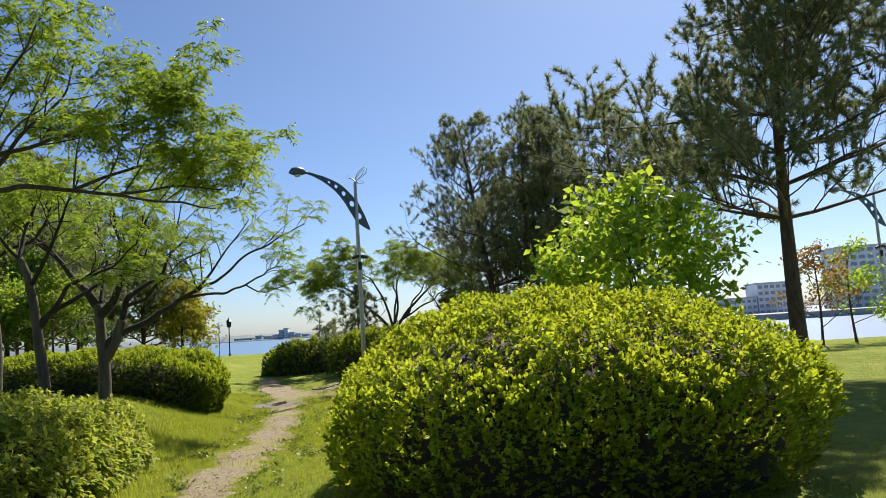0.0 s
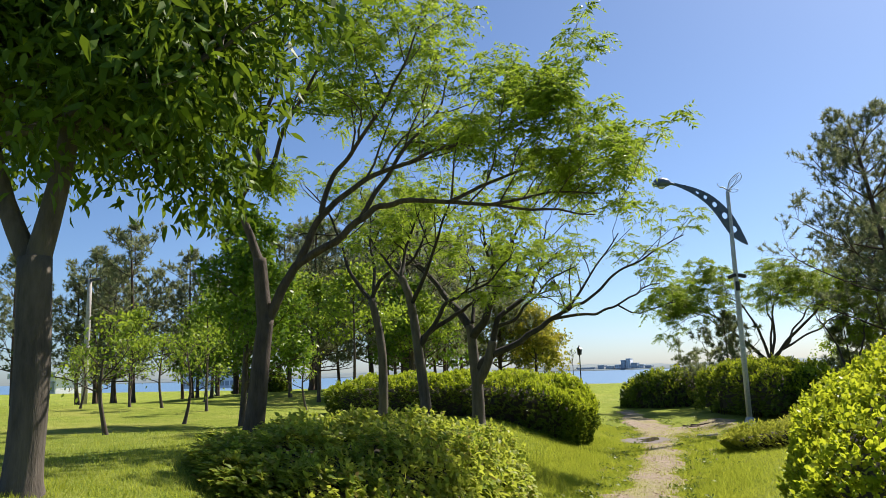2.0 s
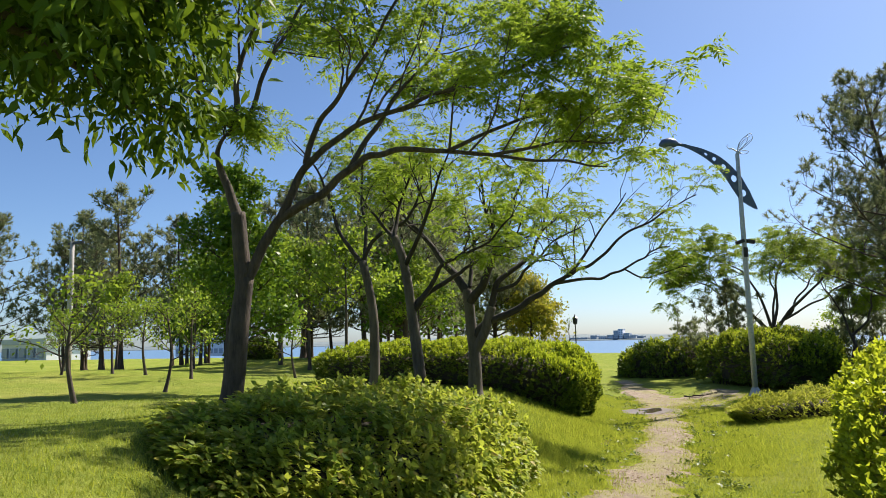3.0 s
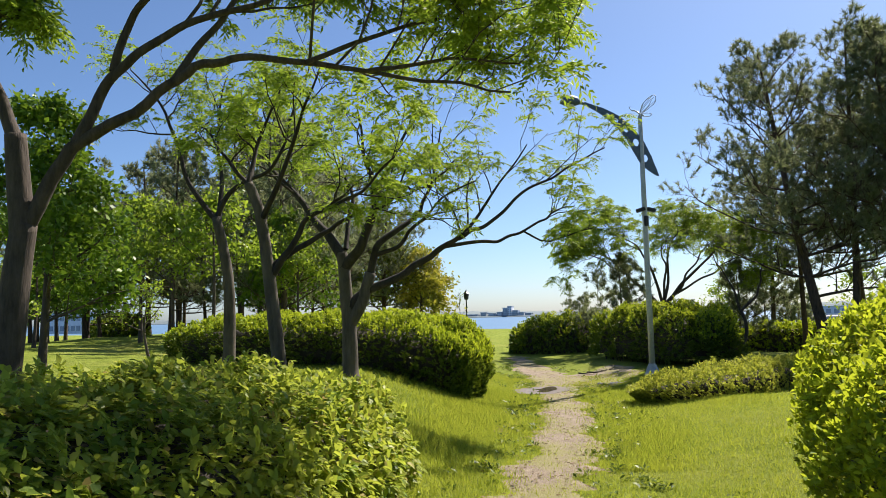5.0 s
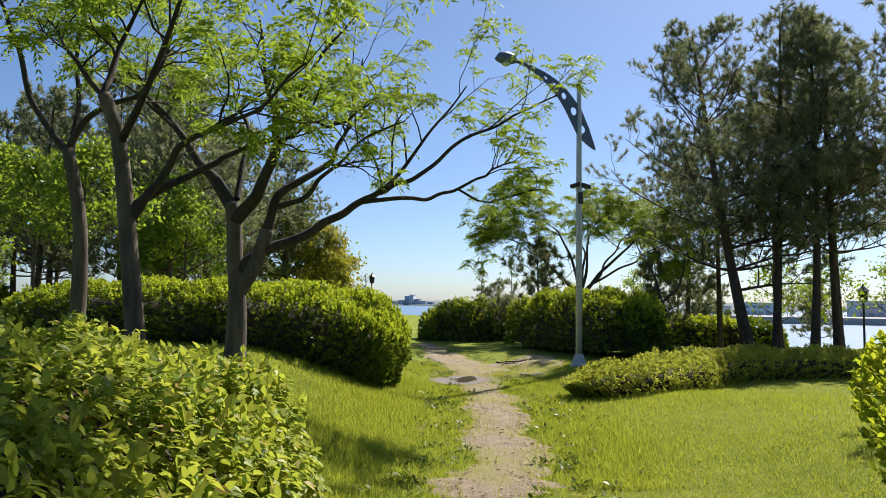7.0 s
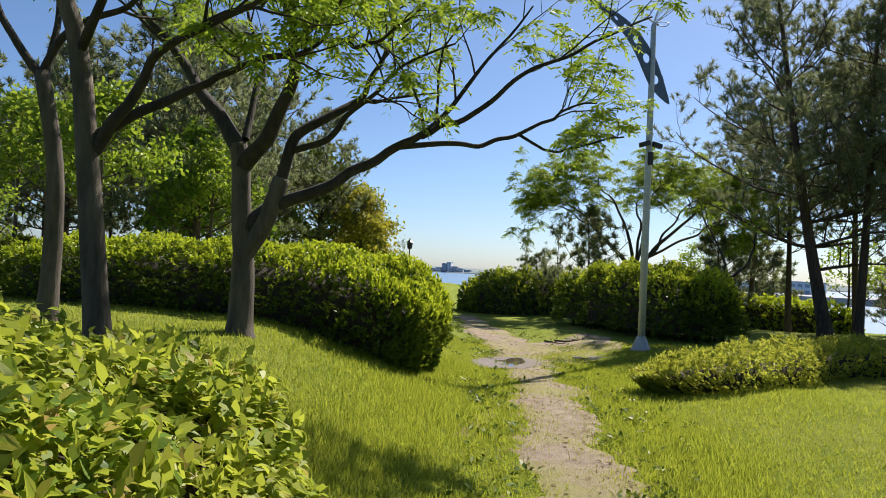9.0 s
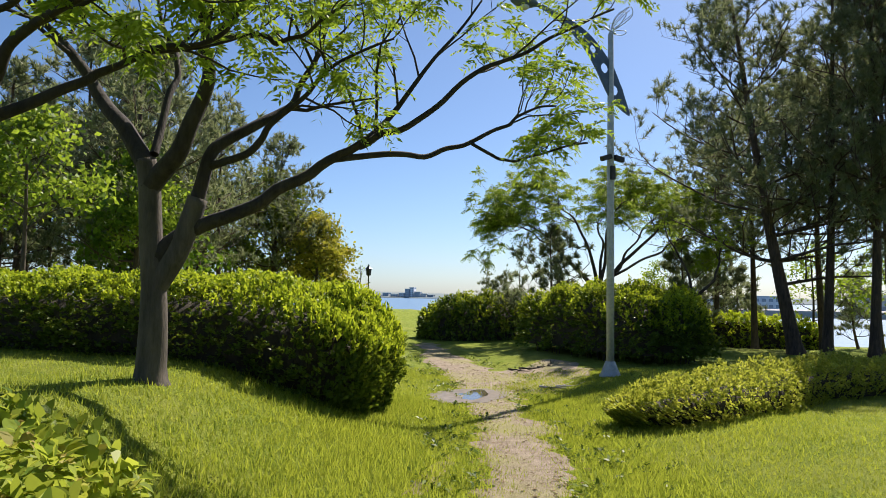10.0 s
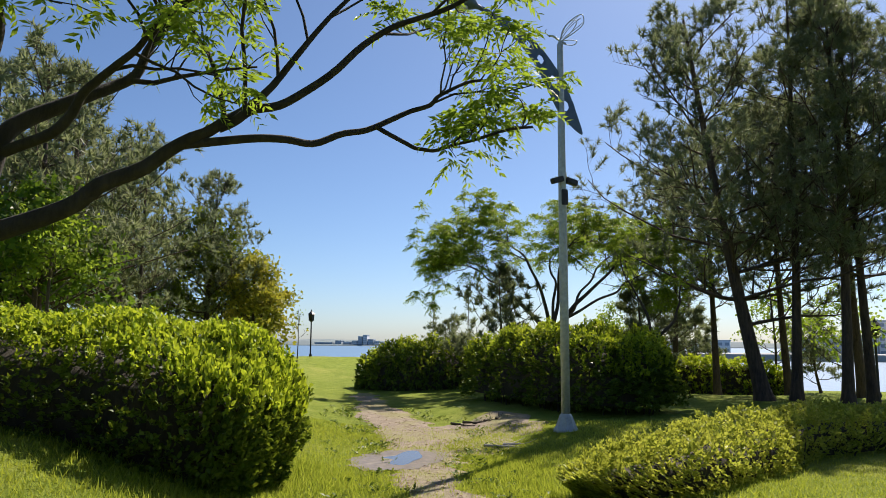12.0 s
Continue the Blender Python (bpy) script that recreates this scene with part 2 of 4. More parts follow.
def tube(points, radii, sides, verts, faces, cap=True):
    """Adds a tapered tube along the points to verts and faces."""
    pts = np.asarray(points, float)
    tang = unit(np.gradient(pts, axis=0))
    ref = np.array((0.0, 0.0, 1.0)) if abs(tang[0][2]) < 0.9 else np.array((1.0, 0.0, 0.0))
    u = unit(np.cross(tang[0], ref))
    base = len(verts)
    for i, p in enumerate(pts):
        u = unit(u - tang[i] * np.dot(u, tang[i]))
        w = np.cross(tang[i], u)
        for k in range(sides):
            a = 2 * math.pi * k / sides
            verts.append(p + radii[i] * (math.cos(a) * u + math.sin(a) * w))
    for i in range(len(pts) - 1):
        for k in range(sides):
            a, b = base + i * sides + k, base + i * sides + (k + 1) % sides
            faces.append((a, b, b + sides, a + sides))
    if cap:
        faces.append(tuple(base + (len(pts) - 1) * sides + k for k in range(sides)))


def leaf_quads(pos, along, size, wide, rng, fold=0.25, flat=0.8):
    """Pointed leaves: each a quad folded along its middle. pos: stalks; along: ways; size: lengths."""
    k = len(pos)
    along = unit(along)
    side = unit(np.cross(along, unit(rng.normal(size=(k, 3))) + np.array((0, 0, flat))))
    up = np.cross(side, along)
    s = size[:, None]
    mid = pos + along * s * 0.45 + up * s * fold * 0.4
    return np.stack([pos, mid + side * s * wide, pos + along * s, mid - side * s * wide], 1)


def oval_leaves(pos, along, size, wide, rng, fold=0.25, flat=0.8):
    """Oval leaves with six corners, folded along the middle, with a drooping tip."""
    k = len(pos)
    along = unit(along)
    side = unit(np.cross(along, unit(rng.normal(size=(k, 3))) + np.array((0, 0, flat))))
    up = np.cross(side, along)
    s = size[:, None]
    lift = up * s * fold * 0.35
    a, b = pos + along * s * 0.28 + lift, pos + along * s * 0.62 + lift * 0.8
    tip = pos + along * s - up * s * 0.14
    return np.stack([pos, a + side * s * wide, b + side * s * wide * 0.8, tip, b - side * s * wide * 0.8, a - side * s * wide], 1)


# ---- ground ----
PATH_LINE = ((2.6, -8), (1.7, -2), (0.3, 2.0), (-1.55, 5.5), (-2.6, 8.0), (-3.3, 10.7), (-3.58, 13.0), (-3.97, 16.0), (-4.65, 18.3), (-5.0, 20.0), (-5.6, 22.2), (-6.3, 25.3), (-7.85, 28.0), (-9.0, 31.0), (-11, 36), (-13, 42))
PY = np.array([p[1] for p in PATH_LINE], float)
PX = np.array([p[0] for p in PATH_LINE], float)
HY = np.array((-30, -2, 3, 6, 9, 20, 24, 30, 40, 52, 60, 62.5, 66, 90), float)
HZ = np.array((0.5, 0.38, 0.3, 0.13, 0.0, 0.0, -0.04, 0.05, 0.16, 0.28, 0.3, 0.1, -6.0, -11.0))


def smooth01(a, b, x):
    q = np.clip((x - a) / (b - a), 0, 1)
    return q * q * (3 - 2 * q)


def ground_z(x, y):
    x, y = np.asarray(x, float), np.asarray(y, float)
    d = np.interp(y, PY, PX) - x
    east = smooth01(-13, 3, x)  # the shore lies nearer on this side
    y_shore = y + 15.5 * east * smooth01(28, 44, y)
    h = np.interp(y_shore, HY, HZ) - 0.55 * east * smooth01(36, 52, y_shore)
    land = 1 - smooth01(55, 62, y_shore)
    left = (0.92 + 0.2 * (1 - smooth01(9, 15, y))) * smooth01(0.7, 4.2, d) * (1 - 0.55 * smooth01(17, 26, y))
    mound = 0.75 * np.exp(-(((x + 26) / 10) ** 2 + ((y - 30) / 12) ** 2))
    right = 0.38 * smooth01(0.8, 4.0, -d) * (1 - 0.75 * smooth01(15, 24, y)) + 0.16 * smooth01(1.0, 2.6, -d) * smooth01(21, 24.5, y) * (1 - smooth01(26, 33, y))
    bumps = 0.03 * np.sin(1.1 * x + 0.7 * y) * np.sin(0.8 * y - 0.5 * x) * smooth01(0.6, 2.0, np.abs(d))
    return h + land * (left + mound + right + bumps)


def gz(x, y):
    return float(ground_z(x, y))


def spaced(parts_):
    out = []
    for a, b, n in parts_:
        out.extend(np.linspace(a, b, n, endpoint=False))
    return np.array(out)


gx = np.append(spaced(((-3000, -300, 8), (-300, -60, 12), (-60, -16, 40), (-16, 8, 80), (8, 50, 40), (50, 300, 12), (300, 3000, 8))), 3000)
gy = np.append(spaced(((-600, -30, 8), (-30, -6, 12), (-6, 34, 120), (34, 70, 60), (70, 120, 4))), 4000)
XX, YY = np.meshgrid(gx, gy)
ZZ = ground_z(XX, YY)
gv = np.stack([XX, YY, ZZ], -1).reshape(-1, 3)
nx = len(gx)
gf = [(j * nx + i, j * nx + i + 1, (j + 1) * nx + i + 1, (j + 1) * nx + i) for j in range(len(gy) - 1) for i in range(nx - 1)]
tagged(new("ground", mesh_from("ground", gv, gf, M_LAWN, True)), "sunlit green park lawn with worn yellowish patches", "lawn", kind="structure")

# trodden path, with ragged edges
rng = np.random.default_rng(3)
ys = np.arange(-7.5, 33.0, 0.12)
cx = np.interp(ys, PY, PX)
cx = np.convolve(np.pad(cx, 6, mode="edge"), np.ones(13) / 13, "valid")
wide = np.interp(ys, (-8, 8, 13, 16, 18.3, 20, 22.2, 25.3, 28, 31, 33), (0.42, 0.52, 0.56, 0.5, 0.56, 0.58, 0.68, 0.95, 0.66, 0.5, 0.25))


def ragged(seed, n, amp):
    r = np.random.default_rng(seed)
    a = np.convolve(r.normal(size=n + 8), np.ones(9) / 9, "valid")
    return a * amp + r.normal(size=n) * amp * 0.18


eL = cx - wide - ragged(1, len(ys), 0.42)
eR = cx + wide + ragged(2, len(ys), 0.42)
pv, pf = [], []
COLS = 9
for j, y in enumerate(ys):
    for k in range(COLS):
        x = eL[j] + (eR[j] - eL[j]) * k / (COLS - 1)
        lift = 0.012 - 0.03 * (k in (0, COLS - 1))
        pv.append((x, y, gz(x, y) + lift))
for j in range(len(ys) - 1):
    for k in range(COLS - 1):
        a = j * COLS + k
        pf.append((a, a + 1, a + COLS + 1, a + COLS))
tagged(new("path", mesh_from("path", pv, pf, M_DIRT, True)), "narrow trodden earth path across the lawn", "path", kind="structure")

# sea, far shore
sv = [(-3000, 46, -4.6), (3000, 46, -4.6), (3000, 3500, -4.6), (-3000, 3500, -4.6)]
tagged(new("water", mesh_from("water", sv, [(0, 1, 2, 3)], M_SEA)), "calm blue harbour water glittering in the sun", "water", kind="structure")


def puddle(x, y, rx, ry, seed):
    r = np.random.default_rng(seed)
    ph = r.uniform(0, 6.28, 4)
    z = gz(x, y) + 0.02
    vs = [(x, y, z)]
    for k in range(40):
        a = 2 * math.pi * k / 40
        q = 1 + 0.22 * math.sin(2 * a + ph[0]) + 0.16 * math.sin(3 * a + ph[1]) + 0.1 * math.sin(5 * a + ph[2])
        vs.append((x + rx * q * math.cos(a), y + ry * q * math.sin(a), z))
    tagged(new("puddle", mesh_from("puddle", vs, [(0, 1 + k, 1 + (k + 1) % 40) for k in range(40)], M_PUDDLE)), "small shallow puddle reflecting the sky on the path", "puddle")


def wet_rim(x, y, rx, ry, seed):
    r = np.random.default_rng(seed)
    vs = [(x, y, gz(x, y) + 0.016)]
    for k in range(60):
        a = 2 * math.pi * k / 60
        q = 1.15 + 0.2 * math.sin(2 * a + 1) + 0.25 * r.random()
        px_, py_ = x + rx * q * math.cos(a), y + ry * q * math.sin(a)
        vs.append((px_, py_, gz(px_, py_) + 0.0155))
    tagged(new("wet_earth", mesh_from("wet_earth", vs, [(0, 1 + k, 1 + (k + 1) % 60) for k in range(60)], M_WET)), "dark wet earth round the puddle", "mud", kind="structure")


def bare_patch(x, y, rx, ry, seed, label):
    """Bare trodden earth with a ragged outline, draped on the ground."""
    r = np.random.default_rng(seed)
    ph = r.uniform(0, 6.28, 3)
    vs, fs = [], []
    R, N = 6, 48
    for j in range(R + 1):
        for k in range(N):
            a = 2 * math.pi * k / N
            q = (1 + 0.2 * math.sin(2 * a + ph[0]) + 0.14 * math.sin(5 * a + ph[1]) + 0.08 * math.sin(11 * a + ph[2])) * max(j / R, 0.02)
            bx, by = x + rx * q * math.cos(a), y + ry * q * math.sin(a)
            vs.append((bx, by, gz(bx, by) + (0.008 if j < R else -0.02)))
    for j in range(R):
        for k in range(N):
            a, b = j * N + k, j * N + (k + 1) % N
            fs.append((a, b, b + N, a + N))
    tagged(new("bare_earth", mesh_from("bare_earth", vs, fs, M_DIRT, True)), label, "earth", kind="structure")


bare_patch(-5.35, 25.3, 1.5, 2.1, 17, "bare trodden earth beside the lamp")
bare_patch(-5.15, 16.9, 0.12, 1.1, 18, "thin bare rut in the grass beside the path")
wet_rim(-6.0, 22.4, 0.44, 0.9, 9)
puddle(-6.0, 22.4, 0.3, 0.62, 4)


# ---- hedges and bushes ----
LOW_LINE = np.array([(-3.75, 19.75), (-2.6, 20.1), (-1.75, 21.5), (-0.9, 22.9), (0.5, 23.7), (2.2, 24.3), (4.2, 24.8)])


def blob_points(n, rx, ry, h, power, rng, lump, seed, shell=0.22):
    """Points in the outer shell of a clipped hedge (a box with rounded corners), with outward ways."""
    d = unit(rng.normal(size=(n * 2, 3)))
    d[:, 2] = np.abs(d[:, 2])
    q = 1.0 / np.power(np.abs(d[:, 0]) ** power + np.abs(d[:, 1]) ** power + np.abs(d[:, 2]) ** power, 1 / power)
    area = q ** 2
    keep = rng.random(n * 2) < area / area.max() * 1.6
    d, q = d[keep][:n], q[keep][:n]
    ph = np.random.default_rng(seed).uniform(0, 6.28, 9)
    p = d * q[:, None] * np.array((rx, ry, h))
    x, y, z = p.T
    uneven = np.sin(4.1 * x + 1.2 * z + ph[0]) * np.sin(3.7 * y - 1.5 * z + ph[1]) + 0.6 * np.sin(9.7 * x + 6 * y + ph[2]) * np.sin(8.3 * y + 9 * z + ph[3]) * np.sin(7.1 * z - 5 * x + ph[4]) + 0.4 * np.sin(23 * x - 9 * z + ph[5]) * np.sin(21 * y + 15 * z + ph[6])
    depth = rng.random(len(d)) ** 1.6
    nrm = unit(d * np.abs(d) ** (power - 2) / np.array((rx, ry, h)))
    p = p + nrm * (uneven * lump * 1.6)[:, None]
    return p - nrm * (depth * shell)[:, None], nrm, depth


def hedge(name, x, y, rx, ry, h, turn, mat, leaves, leaf, label, group="", power=3.0, lump=0.05, seed=0, lean=0.0, sprigs=0, category="hedge", level=0.0, skirt=0.0, shoots=None, oval=False, fresh=0.3, dome=0.0, tuck=0.0, line=None):
    rng = np.random.default_rng(seed + 11)
    e = thing(name, (x, y, gz(x, y)), label, category, group)
    ca, sa = math.cos(radians(turn)), math.sin(radians(turn))

    def settle(p):
        q = p.copy()
        slim = 1 - tuck * np.clip(1 - p[..., 2] / (0.7 * h), 0, 1) ** 1.5
        u, v = p[..., 0] * slim, p[..., 1] * slim
        if line is None:
            q[..., 0], q[..., 1] = u * ca - v * sa, u * sa + v * ca
        else:  # bent along a line
            a = (u / rx + 1) / 2 * (len(line) - 1)
            k = np.arange(len(line))
            lx, ly = np.interp(a, k, line[:, 0]), np.interp(a, k, line[:, 1])
            tx, ty = np.interp(a, k, np.gradient(line[:, 0])), np.interp(a, k, np.gradient(line[:, 1]))
            tl = np.hypot(tx, ty)
            q[..., 0], q[..., 1] = lx - v * ty / tl - x, ly + v * tx / tl - y
        q[..., 2] += (ground_z(q[..., 0] + x, q[..., 1] + y) - gz(x, y)) * (1 - level * np.clip(p[..., 2] / h, 0, 1))
        return q

    def vault(p, nrm):
        """Lets the top fall away from the middle to the edges."""
        rr = np.clip((p[:, 0] / rx) ** 2 + (p[:, 1] / ry) ** 2, 0, 1.2)
        q, m = p.copy(), nrm.copy()
        q[:, 2] *= 1 - dome * rr
        m[:, 0] += dome * 2 * h * p[:, 0] / rx ** 2 * np.maximum(nrm[:, 2], 0)
        m[:, 1] += dome * 2 * h * p[:, 1] / ry ** 2 * np.maximum(nrm[:, 2], 0)
        return q, unit(m)

    make, corners = (oval_leaves, 6) if oval else (leaf_quads, 4)
    rise = 0.45 if shoots else -0.15
    per = 9
    c, cn, depth = blob_points(leaves // per, rx, ry, h, power, rng, lump, seed)
    c, cn = vault(c, cn)
    bare = c[:, 2] > h * skirt * (0.6 + 0.6 * rng.random(len(c)))
    c, cn = np.repeat(c[bare], per, 0), np.repeat(cn[bare], per, 0)
    n = len(c)
    twig = np.repeat(unit(cn[::per] * 0.8 + rng.normal(size=(n // per, 3)) * 0.4 + np.array((0, 0, 0.4))), per, 0)
    out = unit(rng.normal(size=(n, 3)) + twig * 0.5)
    if oval:
        out = unit(out * np.array((1, 1, 0.35)))
    p = c + twig * (leaf * rng.uniform(-0.7, 0.7, n))[:, None] + out * leaf * 0.15
    way = unit(out + cn * 0.32 + np.array((0, 0, rise))) if oval else unit(out * 0.9 + twig * 0.45)
    v = make(p, way, leaf * rng.uniform(0.55, 1.25, n), 0.29 if oval else 0.31, rng, 0.25, (0.9 if shoots else 2.2) if oval else 0.5)
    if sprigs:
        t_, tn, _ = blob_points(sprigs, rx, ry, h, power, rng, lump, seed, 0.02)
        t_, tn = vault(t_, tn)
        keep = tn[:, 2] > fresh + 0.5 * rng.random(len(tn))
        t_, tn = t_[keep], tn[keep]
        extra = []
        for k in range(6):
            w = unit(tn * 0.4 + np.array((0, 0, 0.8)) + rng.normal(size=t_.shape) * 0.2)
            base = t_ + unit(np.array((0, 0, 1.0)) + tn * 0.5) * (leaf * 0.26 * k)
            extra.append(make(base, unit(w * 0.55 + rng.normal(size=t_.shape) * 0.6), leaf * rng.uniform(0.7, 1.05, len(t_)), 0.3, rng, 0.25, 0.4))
        # young shoots in a lighter colour, which also puts sunlight on the tops
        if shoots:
            tagged(child("sunlit_shoots", quads_mesh("sunlit_shoots", settle(np.concatenate(extra)), shoots, corners), e, "yellow-green new shoots, coloured lighter for a sunlit top"), kind="stuff")
        else:
            v = np.concatenate([v] + extra)
    child("foliage", quads_mesh("foliage", settle(v), mat, corners), e)
    # dark inner shell: twigs, with the shade between the leaves put into colour
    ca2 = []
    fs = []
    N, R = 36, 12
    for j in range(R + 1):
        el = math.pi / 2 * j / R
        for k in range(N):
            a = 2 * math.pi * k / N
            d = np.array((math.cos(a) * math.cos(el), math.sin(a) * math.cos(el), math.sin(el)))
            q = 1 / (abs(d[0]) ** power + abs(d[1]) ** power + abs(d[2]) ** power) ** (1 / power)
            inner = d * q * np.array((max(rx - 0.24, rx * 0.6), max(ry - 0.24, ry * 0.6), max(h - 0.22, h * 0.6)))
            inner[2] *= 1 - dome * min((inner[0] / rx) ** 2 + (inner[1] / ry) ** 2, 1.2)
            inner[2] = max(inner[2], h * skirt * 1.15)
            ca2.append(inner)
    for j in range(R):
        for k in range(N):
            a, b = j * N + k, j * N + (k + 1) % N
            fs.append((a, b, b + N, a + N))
    child("dark_core", mesh_from("dark_core", settle(np.array(ca2)), fs, M_STEM, True), e, "dark inner shell for the dense twigs and the shade inside the hedge")
    # stems
    sv_, sf_ = [], []
    for k in range(int(14 + 6 * rx + 60 * (skirt > 0))):
        a, r = rng.uniform(0, 6.28), rng.uniform(0.55, 0.93)
        b = np.array((rx * r * math.cos(a), ry * r * math.sin(a), -0.1))
        top = b * np.array((1.03, 1.03, 0)) + np.array((0, 0, h * 0.55))
        mid = (b + top) / 2 + rng.normal(size=3) * 0.05
        tube(settle(np.array([b, mid, top])), (0.014, 0.011, 0.007), 5, sv_, sf_)
    tagged(child("stemwork", mesh_from("stemwork", sv_, sf_, M_STEM, True), e), kind="stuff")
    return e


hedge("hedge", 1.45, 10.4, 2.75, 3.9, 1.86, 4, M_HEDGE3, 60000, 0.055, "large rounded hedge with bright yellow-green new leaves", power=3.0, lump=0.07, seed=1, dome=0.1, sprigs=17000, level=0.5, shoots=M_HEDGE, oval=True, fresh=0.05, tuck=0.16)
hedge("bush", -5.75, 10.2, 3.1, 1.35, 0.74, 98, M_BUSH, 42000, 0.08, "low spreading bush with mixed green and reddish leaves", power=2.5, lump=0.06, seed=2, sprigs=700, category="bush", level=0.6, oval=True)
hedge("hedge", -9.95, 18.95, 3.8, 1.55, 0.97, -1, M_HEDGE2, 62000, 0.052, "long clipped hedge, sunlit on top and dark below", power=3.8, lump=0.055, seed=3, sprigs=12500, level=0.9, fresh=0.42, shoots=M_LIGHTHEDGE, oval=True, tuck=0.1)
hedge("bush", -3.95, 29.4, 3.3, 1.35, 1.66, 126, M_HEDGE2, 42000, 0.075, "tall dense bush with bare stems beside the street lamp", power=3.4, lump=0.11, seed=4, sprigs=4200, category="bush", skirt=0.1, shoots=M_LIGHTHEDGE, fresh=0.15, oval=True)
hedge("bush", -8.5, 35.6, 2.2, 1.6, 1.4, 10, M_HEDGE2, 20000, 0.1, "rounded dark green bush at the path's far end", power=2.6, lump=0.1, seed=5, sprigs=700, category="bush", shoots=M_LIGHTHEDGE)
hedge("low_hedge", -1.2, 22.3, 4.6, 0.62, 0.56, 0, M_LOW, 44000, 0.05, "knee-high clipped hedge along the lawn", power=3.6, lump=0.045, seed=6, sprigs=1500, tuck=0.12, line=LOW_LINE)


# ---- trees ----
class Grown:
    """Branches and twig ends of one tree while it grows."""

    def __init__(self, seed):
        self.rng = np.random.default_rng(seed)
        self.verts, self.faces = [], []
        self.tips, self.ways = [], []
        self.limbs = []

    def end_limb(self):
        """Closes the limb grown so far as a piece of its own."""
        self.limbs.append((self.verts, self.faces))
        self.verts, self.faces = [], []


def limb_line(g, start, way, length, bend, steps, pull):
    pts, d = [np.array(start, float)], unit(np.array(way, float))
    for _ in range(steps):
        d = unit(d + g.rng.normal(size=3) * bend + np.array((0, 0, pull)))
        pts.append(pts[-1] + d * length / steps)
    return np.array(pts)


def branch_out(g, pts, r0, r1, level, kids, spread, flat, pull, shrink, sides=6, tip_gap=0.16, first=0.3):
    radii = np.linspace(r0, r1, len(pts))
    tube(pts, radii, sides, g.verts, g.faces)
    length = float(np.linalg.norm(np.diff(pts, axis=0), axis=1).sum())
    if level == 0:
        n = max(1, int(length / tip_gap))
        for k in range(n):
            q = (k + 1) / n
            i = min(len(pts) - 2, int(q * (len(pts) - 1) - 1e-6))
            f = q * (len(pts) - 1) - i
            g.tips.append(pts[i] * (1 - f) + pts[i + 1] * f)
            g.ways.append(unit(pts[i + 1] - pts[i]))
        return
    for k in range(kids):
        q = first + (1 - first) * (k + g.rng.random() * 0.9) / kids
        x = q * (len(pts) - 1)
        i = min(len(pts) - 2, int(x))
        at = pts[i] + (pts[i + 1] - pts[i]) * (x - i)
        d = unit(pts[i + 1] - pts[i])
        out = g.rng.normal(size=3)
        out[2] = abs(out[2]) * flat
        out = unit(out - d * np.dot(out, d))
        w = unit(d * (1 - spread) + out * spread + np.array((0, 0, pull)))
        ln = length * shrink * g.rng.uniform(0.7, 1.2) * (1.1 - 0.45 * q)
        r = max(0.004, radii[i] * 0.55)
        line = limb_line(g, at, w, ln, 0.22, 5 if level > 1 else 2, pull * 0.3)
        branch_out(g, line, r, max(0.003, r * 0.35), level - 1, max(2, int(kids * 0.8)), spread, flat, pull, shrink, max(4, sides - 1) if level > 1 else 3, tip_gap, 0.25)


def pinnate_leaves(g, per_tip, length, leaflet, droop=0.55, pairs=6):
    tips, ways = np.array(g.tips), np.array(g.ways)
    rng = g.rng
    out = []
    for _ in range(per_tip):
        n = len(tips)
        w = unit(ways * 0.5 + rng.normal(size=(n, 3)) * np.array((0.8, 0.8, 0.35)) + np.array((0, 0, 0.12)))
        ln = length * rng.uniform(0.65, 1.2, n)
        side = unit(np.cross(w, np.array((0, 0, 1.0)) + rng.normal(size=(n, 3)) * 0.3))
        for k in range(pairs):
            q = (k + 1.2) / (pairs + 0.5)
            at = tips + w * (ln * q)[:, None] + np.array((0, 0, -1.0)) * (ln * droop * q * q)[:, None]
            for s in (-1, 1):
                lw = side * s * 0.9 + w * 0.6 + np.array((0, 0, -droop * 1.0)) + rng.normal(size=(n, 3)) * 0.15
                out.append(leaf_quads(at, lw, np.full(n, leaflet) * rng.uniform(0.75, 1.15, n), 0.155, rng, 0.15))
    return np.concatenate(out)


def simple_leaves(g, per_tip, leaf, scatter, wide=0.3, hang=0.3, make=leaf_quads):
    tips, ways = np.array(g.tips), np.array(g.ways)
    rng = g.rng
    out = []
    for _ in range(per_tip):
        n = len(tips)
        at = tips + rng.normal(size=(n, 3)) * scatter
        w = ways * 0.4 + rng.normal(size=(n, 3)) * 0.7 + np.array((0, 0, -hang))
        out.append(make(at, w, leaf * rng.uniform(0.6, 1.2, n), wide, rng, 0.2))
    return np.concatenate(out)


